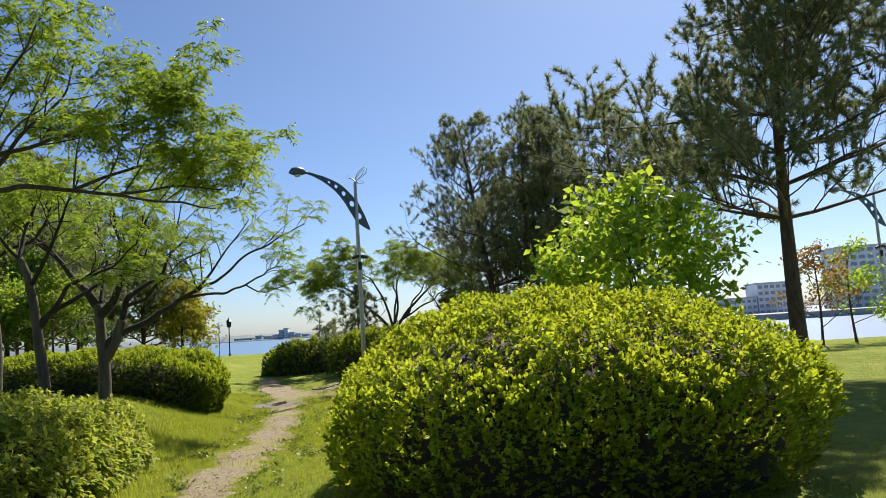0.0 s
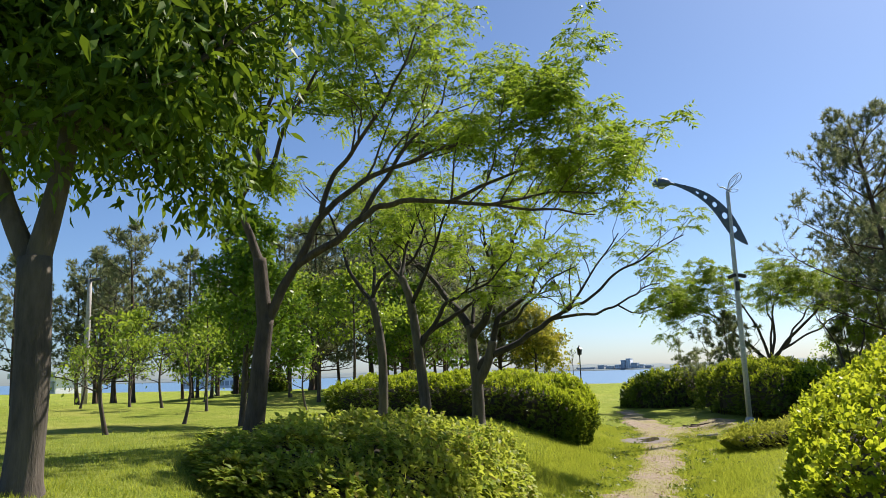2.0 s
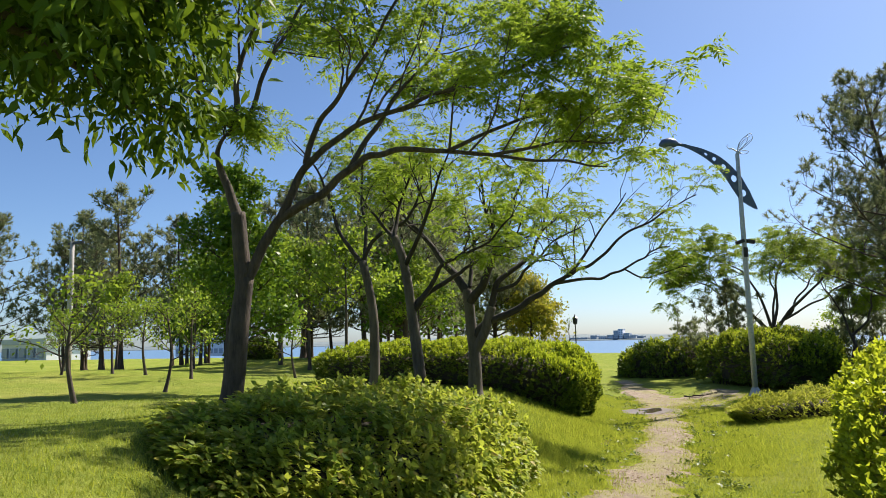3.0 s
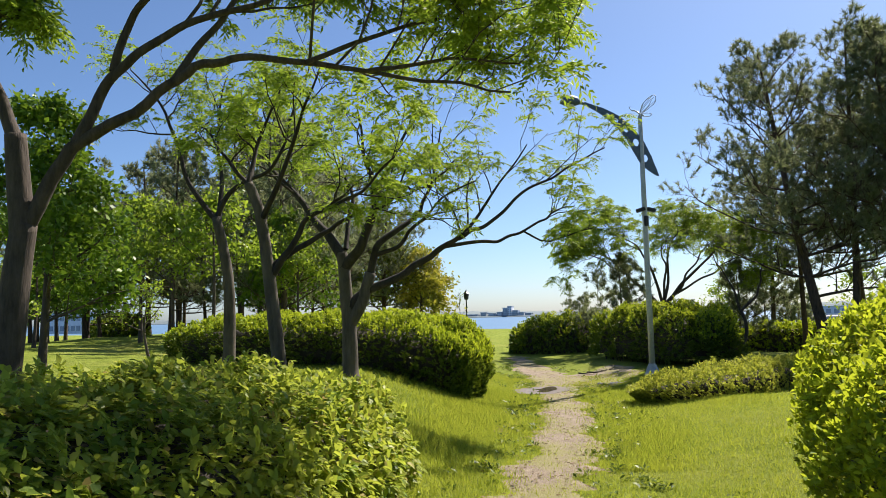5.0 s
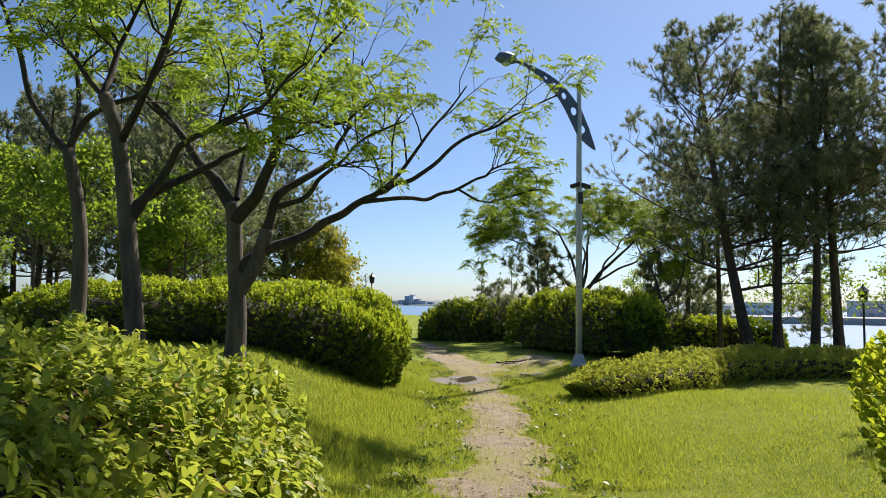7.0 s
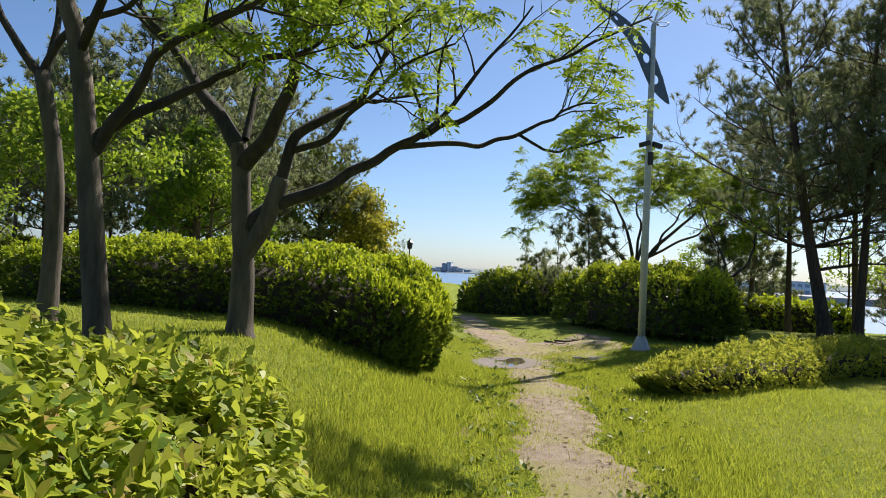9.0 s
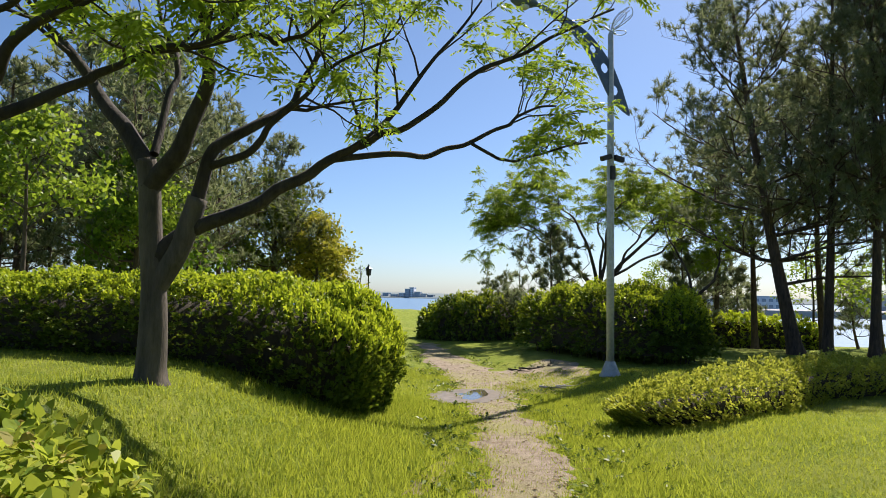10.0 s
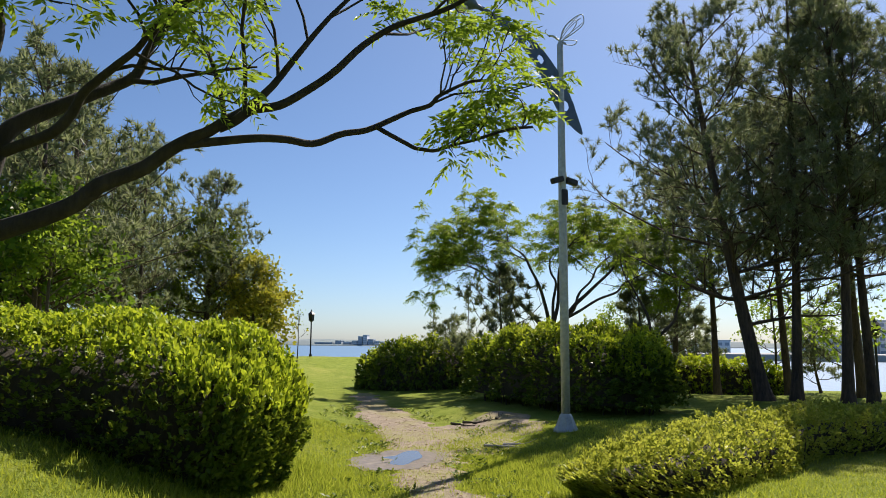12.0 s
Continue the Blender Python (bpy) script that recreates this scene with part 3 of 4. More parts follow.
def needle_tufts(g, per_tip, length, wide):
    tips, ways = np.array(g.tips), np.array(g.ways)
    rng = g.rng
    n = len(tips)
    out = []
    for _ in range(per_tip):
        at = tips + ways * (rng.random(n) * 0.16)[:, None]
        w = unit(ways * 0.6 + rng.normal(size=(n, 3)) * 0.66 + np.array((0, 0, 0.2)))
        side = unit(np.cross(w, rng.normal(size=(n, 3))))
        ln = (length * rng.uniform(0.7, 1.2, n))[:, None]
        out.append(np.stack([at - side * wide, at + side * wide, at + w * ln], 1))
    # upright spring candles on some of the shoots
    pick = rng.random(n) < 0.22
    at, k = tips[pick] + ways[pick] * 0.12, int(pick.sum())
    tall = np.array((0, 0, 1.0)) * (length * rng.uniform(0.6, 1.1, k))[:, None] + rng.normal(size=(k, 3)) * 0.02
    for a in (0.0, 1.05, 2.1):
        side = np.array((math.cos(a), math.sin(a), 0)) * max(wide * 1.1, 0.01)
        out.append(np.stack([at - side, at + side, at + tall], 1))
    return np.concatenate(out)


def finish_tree(name, loc, g, trunk_pts, trunk_r, bark, crown, crown_mat, corners, label, group="", sides=12, category="tree"):
    e = thing(name, loc, label, category, group)
    tv, tf = [], []
    for pts, r in zip(trunk_pts, trunk_r):
        tube(pts, r, sides, tv, tf)
    child("trunk", mesh_from("trunk", tv, tf, bark, True), e)
    # limbs of M_BARK trees take the bark with backlit shade in its colour
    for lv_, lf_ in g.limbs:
        child("limb", mesh_from("limb", lv_, lf_, M_BACKLITLIMB if bark is M_BARK else bark, True), e)
    if g.verts:
        tagged(child("branchwork", mesh_from("branchwork", g.verts, g.faces, bark, True), e), kind="stuff")
    child("crown", quads_mesh("crown", crown, crown_mat, corners), e)
    return e


def flare(r0, r1, n, foot=1.35):
    r = np.linspace(r0, r1, n)
    r[0] *= foot
    if n > 3:
        r[1] *= 1 + (foot - 1) * 0.25
    return r


def curve(pts, n):
    """A smooth line through a few points."""
    p = np.array(pts, float)
    t = np.linspace(0, len(p) - 1, n)
    out = []
    for x in t:
        i = min(int(x), len(p) - 2)
        f = x - i
        a, b, c, d = p[max(i - 1, 0)], p[i], p[i + 1], p[min(i + 2, len(p) - 1)]
        out.append(0.5 * (2 * b + (c - a) * f + (2 * a - 5 * b + 4 * c - d) * f * f + (3 * b - a - 3 * c + d) * f ** 3))
    return np.array(out)


def spreading_tree(x, y, trunk, limbs, label, seed, r=0.13, bark=M_BARK, mat=M_PINNATE, levels=2, kids=7, leaf=(5, 0.25, 0.08), shrink=0.5, name="tree", gap=0.2, flat=0.5, pull=0.06, wobble=0.05):
    """A tree with a bare lower trunk and long named limbs, given from its foot."""
    z = gz(x, y) - 0.05
    g = Grown(seed)
    trunks = [curve(t, 12) for t in trunk]
    radii = [flare(r, r * 0.72, 12)] + [np.linspace(r * 0.76, r * 0.63, 12)] * (len(trunk) - 1)
    for pts, r0, first in limbs:
        knots = curve(pts, max(9, 2 * len(pts)))
        knots[2:] += g.rng.normal(size=knots[2:].shape) * wobble
        line = curve(knots, 44)
        branch_out(g, line, r0, 0.01, levels, kids, 0.55, flat, pull, shrink, 8, gap, first)
        g.end_limb()
    crown = pinnate_leaves(g, *leaf)
    return finish_tree(name, (x, y, z), g, trunks, radii, bark, crown, mat, 4, label, "trees with feathery leaves")


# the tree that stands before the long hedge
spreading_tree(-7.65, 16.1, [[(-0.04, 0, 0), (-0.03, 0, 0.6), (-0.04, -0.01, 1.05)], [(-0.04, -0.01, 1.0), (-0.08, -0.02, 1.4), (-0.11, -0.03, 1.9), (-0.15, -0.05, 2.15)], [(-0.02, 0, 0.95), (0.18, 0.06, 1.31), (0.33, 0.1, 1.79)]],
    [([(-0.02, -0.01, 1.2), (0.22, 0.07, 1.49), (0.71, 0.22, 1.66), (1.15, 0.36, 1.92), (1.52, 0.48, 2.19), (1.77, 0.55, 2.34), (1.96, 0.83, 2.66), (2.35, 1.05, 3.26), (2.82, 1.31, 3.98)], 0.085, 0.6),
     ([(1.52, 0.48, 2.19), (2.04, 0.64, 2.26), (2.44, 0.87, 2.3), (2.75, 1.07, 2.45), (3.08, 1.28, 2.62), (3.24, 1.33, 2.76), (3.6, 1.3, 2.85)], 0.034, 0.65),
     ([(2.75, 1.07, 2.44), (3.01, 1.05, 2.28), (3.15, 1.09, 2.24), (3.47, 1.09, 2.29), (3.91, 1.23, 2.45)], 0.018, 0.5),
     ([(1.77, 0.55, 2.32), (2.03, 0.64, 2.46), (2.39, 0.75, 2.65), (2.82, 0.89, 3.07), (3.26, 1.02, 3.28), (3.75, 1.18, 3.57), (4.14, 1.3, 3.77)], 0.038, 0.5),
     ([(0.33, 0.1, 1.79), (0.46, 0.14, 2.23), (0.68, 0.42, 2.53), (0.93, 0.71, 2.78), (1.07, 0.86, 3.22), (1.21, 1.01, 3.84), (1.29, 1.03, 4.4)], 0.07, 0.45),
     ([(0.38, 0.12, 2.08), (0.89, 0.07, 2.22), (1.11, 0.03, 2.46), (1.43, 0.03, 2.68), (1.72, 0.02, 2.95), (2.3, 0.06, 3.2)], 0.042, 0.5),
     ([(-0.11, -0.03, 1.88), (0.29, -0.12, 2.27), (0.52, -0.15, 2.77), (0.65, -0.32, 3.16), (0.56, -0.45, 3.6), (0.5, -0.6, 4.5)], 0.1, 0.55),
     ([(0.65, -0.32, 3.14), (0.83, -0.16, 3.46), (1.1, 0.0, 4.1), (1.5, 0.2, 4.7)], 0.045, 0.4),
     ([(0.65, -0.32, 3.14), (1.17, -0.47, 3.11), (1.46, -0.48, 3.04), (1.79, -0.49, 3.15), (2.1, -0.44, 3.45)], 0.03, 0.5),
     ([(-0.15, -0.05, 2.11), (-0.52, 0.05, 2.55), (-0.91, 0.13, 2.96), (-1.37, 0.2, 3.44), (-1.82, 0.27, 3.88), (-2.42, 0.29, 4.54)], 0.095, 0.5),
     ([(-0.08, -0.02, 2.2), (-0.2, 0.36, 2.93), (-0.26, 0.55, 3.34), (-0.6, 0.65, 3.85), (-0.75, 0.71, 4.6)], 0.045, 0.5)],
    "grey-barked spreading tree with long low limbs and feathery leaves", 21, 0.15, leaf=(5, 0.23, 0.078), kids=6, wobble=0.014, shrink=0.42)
spreading_tree(-7.35, 13.75, [[(-0.07, 0, 0), (-0.15, -0.05, 0.88), (-0.24, -0.08, 1.69), (-0.3, -0.1, 2.2)], [(-0.3, -0.1, 2.15), (-0.37, -0.12, 2.54), (-0.51, -0.16, 2.9)]],
    [([(-0.18, -0.05, 1.62), (0.06, -0.09, 1.87), (0.31, -0.11, 2.22), (0.68, -0.21, 2.42), (1.37, -0.3, 2.6), (1.9, -0.4, 3.0)], 0.055, 0.5),
     ([(-0.2, -0.05, 1.72), (0.11, 0.14, 1.97), (0.44, 0.35, 2.17), (0.56, 0.49, 2.34), (0.92, 0.6, 2.49), (1.25, 0.81, 2.67), (1.5, 0.87, 3.2)], 0.048, 0.5),
     ([(-0.37, -0.12, 2.54), (-0.85, 0.05, 3.13), (-1.55, 0.14, 3.9)], 0.05, 0.4),
     ([(-0.33, -0.11, 2.37), (0.08, -0.29, 2.85), (0.55, -0.46, 3.6), (0.9, -0.5, 4.3)], 0.045, 0.4),
     ([(-0.51, -0.16, 2.88), (-0.55, 0.1, 3.5), (-0.3, 0.3, 4.4)], 0.045, 0.4)],
    "slender grey-barked tree with feathery leaves", 22, 0.105, kids=7, leaf=(6, 0.25, 0.082), wobble=0.016, shrink=0.44)
spreading_tree(-9.85, 15.3, [[(0.25, 0.05, 0), (0.26, 0.07, 0.9), (0.22, 0.06, 1.8), (0.02, 0.01, 2.74)]],
    [([(0.02, 0.01, 2.7), (-0.35, -0.09, 3.18), (-0.75, -0.2, 4.21), (-1.02, -0.28, 4.88), (-1.53, -0.41, 5.46)], 0.055, 0.4),
     ([(0.02, 0.01, 2.7), (0.31, 0.09, 3.23), (1.0, 0.27, 3.57), (1.29, 0.35, 4.32), (1.65, 0.45, 5.33)], 0.05, 0.4),
     ([(0.07, 0.02, 2.66), (-0.2, 0.39, 3.6), (-0.5, 0.67, 4.61), (-0.5, 0.97, 5.6)], 0.045, 0.35)],
    "tall slender grey-barked tree with feathery leaves", 23, 0.11, leaf=(6, 0.25, 0.082), kids=7, wobble=0.016, shrink=0.46)
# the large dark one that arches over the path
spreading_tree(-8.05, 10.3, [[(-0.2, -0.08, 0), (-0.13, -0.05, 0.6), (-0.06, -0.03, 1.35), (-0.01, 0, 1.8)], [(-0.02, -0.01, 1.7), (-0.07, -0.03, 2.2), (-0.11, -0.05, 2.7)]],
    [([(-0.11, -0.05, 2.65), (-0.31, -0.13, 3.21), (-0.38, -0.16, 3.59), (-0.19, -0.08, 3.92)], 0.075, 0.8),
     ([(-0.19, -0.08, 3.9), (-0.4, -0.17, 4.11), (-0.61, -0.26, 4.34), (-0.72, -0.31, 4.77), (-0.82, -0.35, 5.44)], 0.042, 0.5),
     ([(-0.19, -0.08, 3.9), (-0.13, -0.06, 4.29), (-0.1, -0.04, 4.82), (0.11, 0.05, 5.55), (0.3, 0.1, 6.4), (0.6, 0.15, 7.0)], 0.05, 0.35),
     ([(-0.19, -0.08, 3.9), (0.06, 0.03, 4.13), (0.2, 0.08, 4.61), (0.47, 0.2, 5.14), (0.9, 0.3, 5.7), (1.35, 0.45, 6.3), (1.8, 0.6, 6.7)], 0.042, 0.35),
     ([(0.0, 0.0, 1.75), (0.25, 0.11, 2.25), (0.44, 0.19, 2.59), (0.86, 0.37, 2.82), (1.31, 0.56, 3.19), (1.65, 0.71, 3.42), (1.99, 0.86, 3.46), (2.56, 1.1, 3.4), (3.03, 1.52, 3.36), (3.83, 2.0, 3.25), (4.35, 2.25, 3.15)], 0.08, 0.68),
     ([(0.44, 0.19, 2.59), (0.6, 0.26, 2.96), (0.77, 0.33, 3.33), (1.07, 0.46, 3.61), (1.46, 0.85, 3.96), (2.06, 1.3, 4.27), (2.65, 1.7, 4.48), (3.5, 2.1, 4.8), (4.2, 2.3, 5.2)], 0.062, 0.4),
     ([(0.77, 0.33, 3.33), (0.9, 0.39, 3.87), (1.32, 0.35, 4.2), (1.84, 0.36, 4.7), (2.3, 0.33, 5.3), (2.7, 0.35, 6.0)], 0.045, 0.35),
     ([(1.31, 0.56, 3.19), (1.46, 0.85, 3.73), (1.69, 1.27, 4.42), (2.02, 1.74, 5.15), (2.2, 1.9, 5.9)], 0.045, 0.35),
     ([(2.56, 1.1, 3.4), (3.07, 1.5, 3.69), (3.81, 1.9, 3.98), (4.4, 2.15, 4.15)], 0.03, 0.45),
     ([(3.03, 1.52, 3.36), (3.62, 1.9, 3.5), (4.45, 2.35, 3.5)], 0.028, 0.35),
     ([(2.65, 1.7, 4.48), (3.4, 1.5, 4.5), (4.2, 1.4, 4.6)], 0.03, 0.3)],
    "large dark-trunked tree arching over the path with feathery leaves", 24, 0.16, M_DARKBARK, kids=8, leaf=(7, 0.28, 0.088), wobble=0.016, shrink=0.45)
# the umbrella-shaped one behind the lamp
spreading_tree(-4.4, 36.0, [[(0, 0, 0), (0.1, 0, 0.9), (0.02, 0, 1.8)]],
    [([(0, 0, 1.7), (-0.9, 0, 2.7), (-1.8, -0.2, 3.6), (-2.6, -0.3, 4.1), (-3.4, -0.4, 4.15)], 0.08, 0.55),
     ([(-0.4, 0, 2.2), (-1.4, -0.5, 3.2), (-2.4, -0.8, 3.8), (-3.3, -0.8, 4.0)], 0.05, 0.55),
     ([(0, 0, 1.7), (0.8, 0.1, 2.7), (1.7, 0.2, 3.6), (2.5, 0.1, 4.2), (3.2, 0.1, 4.3)], 0.08, 0.55),
     ([(0, 0, 1.8), (-0.3, -0.4, 3.2), (-0.9, -1.0, 4.3), (-1.9, -1.4, 4.75)], 0.07, 0.55),
     ([(0, 0, 1.8), (0.3, 0.3, 3.2), (0.4, -0.6, 4.3), (1.1, -1.4, 4.8)], 0.07, 0.55),
     ([(0, 0, 1.8), (0.9, 0.8, 3.0), (1.6, 1.2, 4.1), (2.3, 1.3, 4.6)], 0.06, 0.55),
     ([(0.5, 0.1, 2.3), (1.8, -0.3, 3.0), (2.7, -0.6, 3.6), (3.3, -0.6, 3.8)], 0.05, 0.55),
     ([(0, 0, 1.8), (0.1, 0.6, 3.3), (-0.2, 1.2, 4.3), (0.4, 1.7, 4.8)], 0.06, 0.55)],
    "umbrella-shaped tree with feathery leaves among the bushes", 25, 0.19, M_DARKBARK, mat=M_GREEN, leaf=(13, 0.32, 0.105), kids=8, gap=0.3, flat=0.3, pull=0.03)


def round_tree(x, y, height, clear, radius, label, seed, mat, bark=M_DARKBARK, r=0.12, leaf=0.12, per=4, levels=2, kids=6, limbs=9, name="tree", group="", squash=1.0, stems=1):
    z = gz(x, y) - 0.05
    g = Grown(seed)
    trunks, radii = [], []
    for s in range(stems):
        off = g.rng.normal(size=2) * (0.0 if s == 0 else 0.25)
        top = np.array((off[0] * 3, off[1] * 3, height * 0.8))
        tp = curve([(off[0] * 0.3, off[1] * 0.3, 0), tuple(top * 0.45 + g.rng.normal(size=3) * 0.06), tuple(top)], 12)
        trunks.append(tp)
        radii.append(flare(r, r * 0.25, 12))
        for k in range(limbs):
            q = (clear + (height * 0.8 - clear) * (k + 0.3) / limbs) / (height * 0.8)
            i = min(10, int(q * 11))
            a = k * 2.4 + g.rng.normal() * 0.3
            u = (q - clear / height) / (1 - clear / height + 1e-6)
            reach = radius * (1 - 0.75 * max(u, 0) ** 1.6) * g.rng.uniform(0.8, 1.1)
            w = (math.cos(a), math.sin(a), 0.35 * squash + 0.5 * u)
            line = limb_line(g, tp[i], w, reach, 0.12, 6, 0.04)
            branch_out(g, line, r * 0.42 * (1 - 0.5 * q), 0.008, levels, kids, 0.6, 0.8, 0.05, 0.5, 5, 0.13, 0.25)
    return finish_tree(name, (x, y, z), g, trunks, radii, bark, simple_leaves(g, per, leaf, leaf * 0.9), mat, 4, label, group, 10)


def pine(x, y, height, clear, radius, label, seed, lean=(0, 0), r=0.17, per=9, needle=0.2, wide=0.012, limbs=30, group="pines", name="pine_tree", kids=6):
    z = gz(x, y) - 0.05
    g = Grown(seed)
    tp = curve([(0, 0, 0), (lean[0] * 0.45 + g.rng.normal() * 0.12, lean[1] * 0.45, height * 0.4), (lean[0], lean[1], height * 0.96)], 16)
    for k in range(limbs):
        q = clear / height + (0.97 - clear / height) * (k + g.rng.random() * 0.6) / limbs
        i = min(14, int(q * 15))
        a = k * 2.4 + g.rng.normal() * 0.4
        u = (q - clear / height) / (1 - clear / height)
        reach = radius * (0.35 + 1.0 * math.sin(math.pi * min(1, 0.22 + 0.78 * u)) ** 0.8) * g.rng.uniform(0.6, 1.1) * (1 - 0.45 * u)
        w = (math.cos(a), math.sin(a), 0.08 + 0.5 * u)
        line = limb_line(g, tp[i], w, reach, 0.1, 6, 0.06)
        branch_out(g, line, r * 0.3 * (1.05 - 0.7 * q), 0.012, 2, kids, 0.6, 0.6, 0.16, 0.45, 4, 0.2, 0.15)
    g.tips.append(tp[-1])
    g.ways.append(np.array((0, 0, 1.0)))
    return finish_tree(name, (x, y, z), g, [tp], [flare(r, r * 0.16, 16)], M_PINEBARK, needle_tufts(g, per, needle, wide), M_NEEDLE, 3, label, group, 10)


def forked_tree(x, y):
    """The near tree: a forked grey trunk under a dense dark crown."""
    g = Grown(42)
    trunk = curve([(0, 0, 0), (0.05, 0, 0.8), (0.0, 0, 1.7)], 10)
    stems = [curve([(0.0, 0, 1.6), (-0.35, -0.1, 2.3), (-0.6, -0.2, 3.4), (-0.7, -0.3, 5.2)], 12), curve([(0.0, 0, 1.6), (0.12, 0.1, 2.4), (0.2, 0.2, 3.6), (0.5, 0.3, 5.6)], 12)]
    for st in stems:
        for k in range(13):
            i = min(10, 5 + int(6 * k / 12))
            a = k * 2.4 + g.rng.normal() * 0.3
            reach = 1.7 * (1 - 0.5 * k / 13) * g.rng.uniform(0.8, 1.1)
            line = limb_line(g, st[i], (math.cos(a), math.sin(a), 0.3), reach, 0.1, 6, 0.0)
            branch_out(g, line, 0.05 * (1 - 0.5 * k / 13), 0.008, 2, 6, 0.6, 0.7, -0.04, 0.5, 5, 0.14, 0.25)
    crown = simple_leaves(g, 62, 0.15, 0.19, 0.15, 0.7, oval_leaves)
    return finish_tree("tree", (x, y, gz(x, y) - 0.05), g, [trunk] + stems, [flare(0.125, 0.115, 10), np.linspace(0.085, 0.03, 12), np.linspace(0.095, 0.03, 12)], M_BARK, crown, M_DARKLEAF, 6, "forked grey tree with dense dark drooping leaves", "", 12)


# pines beside the lamp
pA = pine(1.15, 32.3, 11.0, 3.5, 3.7, "tall dark pine with a leaning bare lower trunk", 31, (-1.6, 0.3), 0.21, 31, 0.2, 0.0125, 36, kids=7)
pB = pine(2.9, 31.6, 11.0, 5.0, 2.8, "tall dark pine with a bare lower trunk", 32, (0.1, 0.2), 0.15, 32, 0.2, 0.0125)
pC = pine(1.95, 32.4, 11.3, 4.8, 2.8, "tall dark pine with a straight bare lower trunk", 33, (0.3, 0.0), 0.15, 32, 0.2, 0.0125)
for x, y, s, turn, src in ((0.8, 37.0, 0.85, 70, pB), (4.7, 35.9, 1.05, 130, pC), (3.75, 32.4, 0.95, 200, pC), (5.8, 31.6, 1.02, 20, pB), (7.2, 34.5, 0.92, 260, pC), (8.8, 32.0, 0.84, 90, pC), (-0.3, 38.8, 0.8, 300, pB), (2.9, 36.8, 0.92, 160, pB)):
    copy_thing(src, pose(x, y, gz(x, y) - 0.05, 0, 0, turn) @ Matrix.Scale(s, 4))
# big pine behind the large hedge
pine(8.3, 20.0, 13.2, 5.3, 5.3, "tall pine with long bare trunk and dark tufted boughs", 36, (0.4, 0.2), 0.23, 46, 0.2, 0.014, 42, kids=8)
# small pines at the shore
sp = pine(-6.1, 35.2, 3.7, 0.3, 1.9, "small bushy pine among the bushes", 37, (0.1, 0), 0.07, 40, 0.22, 0.017, 22, "small pines", kids=4)
copy_thing(sp, pose(-8.8, 41, gz(-8.8, 41) - 0.05, 0, 0, 120) @ Matrix.Scale(0.6, 4))
copy_thing(sp, pose(-0.6, 40.5, gz(-0.6, 40.5) - 0.05, 0, 0, 50) @ Matrix.Scale(0.95, 4))

mp = pine(-1.8, 37.0, 3.5, 0.9, 1.4, "small dark pine with low flat boughs by the water", 38, (0.2, 0), 0.08, 34, 0.22, 0.014, 16, "small pines", kids=5)
for x, y, s, turn in ((0.9, 42.0, 0.9, 80), (5.4, 42.2, 0.85, 200)):
    copy_thing(mp, pose(x, y, gz(x, y) - 0.05, 0, 0, turn) @ Matrix.Scale(s, 4))

# upright saplings and a crooked slim tree near the water
th = pine(-9.4, 41.0, 3.3, 0.5, 0.35, "narrow upright sapling behind the bushes", 39, (0.1, 0), 0.03, 16, 0.16, 0.012, 14, "saplings", name="sapling", kids=3)
for x, y, s in ((-7.9, 40.6, 1.15), (-8.6, 41.4, 0.85)):
    copy_thing(th, pose(x, y, gz(x, y) - 0.05, 0, 0, x * 40) @ Matrix.Scale(s, 4))
spreading_tree(-1.6, 32.6, [[(0, 0, 0), (0.25, 0, 0.9), (0.1, 0, 1.6)]],
    [([(0.1, 0, 1.55), (0.7, 0, 2.2), (0.9, 0.1, 3.0), (1.4, 0.1, 3.6)], 0.05, 0.4),
     ([(0.1, 0, 1.55), (-0.2, 0.1, 2.4), (-0.6, 0.1, 3.2), (-0.7, 0, 3.9)], 0.045, 0.4)],
    "crooked slim dark tree before the waterside hedge", 27, 0.07, M_DARKBARK, kids=4, leaf=(3, 0.3, 0.1))

# broad-leaved trees
round_tree(3.4, 14.9, 4.5, 1.4, 2.6, "young tree with large lime-green leaves behind the hedge", 41, M_LIME, leaf=0.21, per=11, r=0.07, squash=0.8, kids=5, limbs=11)
forked_tree(-5.5, 5.35)
round_tree(-22.8, 47.5, 8.6, 1.2, 3.9, "broad bushy tree with dark olive leaves by the shore", 43, M_OLIVE, leaf=0.26, per=11, squash=0.9, kids=6, limbs=16, r=0.16)
round_tree(-19.6, 46.2, 6.0, 1.2, 2.5, "bushy tree with yellowish olive leaves by the shore", 46, M_YELLOW, leaf=0.24, per=11, squash=0.9, kids=6, limbs=12)
round_tree(-12.7, 14.3, 5.7, 1.4, 1.8, "dense dark green tree behind the arching tree", 44, M_BROAD, leaf=0.13, per=26, r=0.08, kids=6, limbs=14)

round_tree(-15.6, 42.2, 3.2, 1.5, 0.7, "thin sapling with few leaves by the shore", 48, M_GREEN, leaf=0.12, per=1, r=0.03, limbs=7, kids=3)

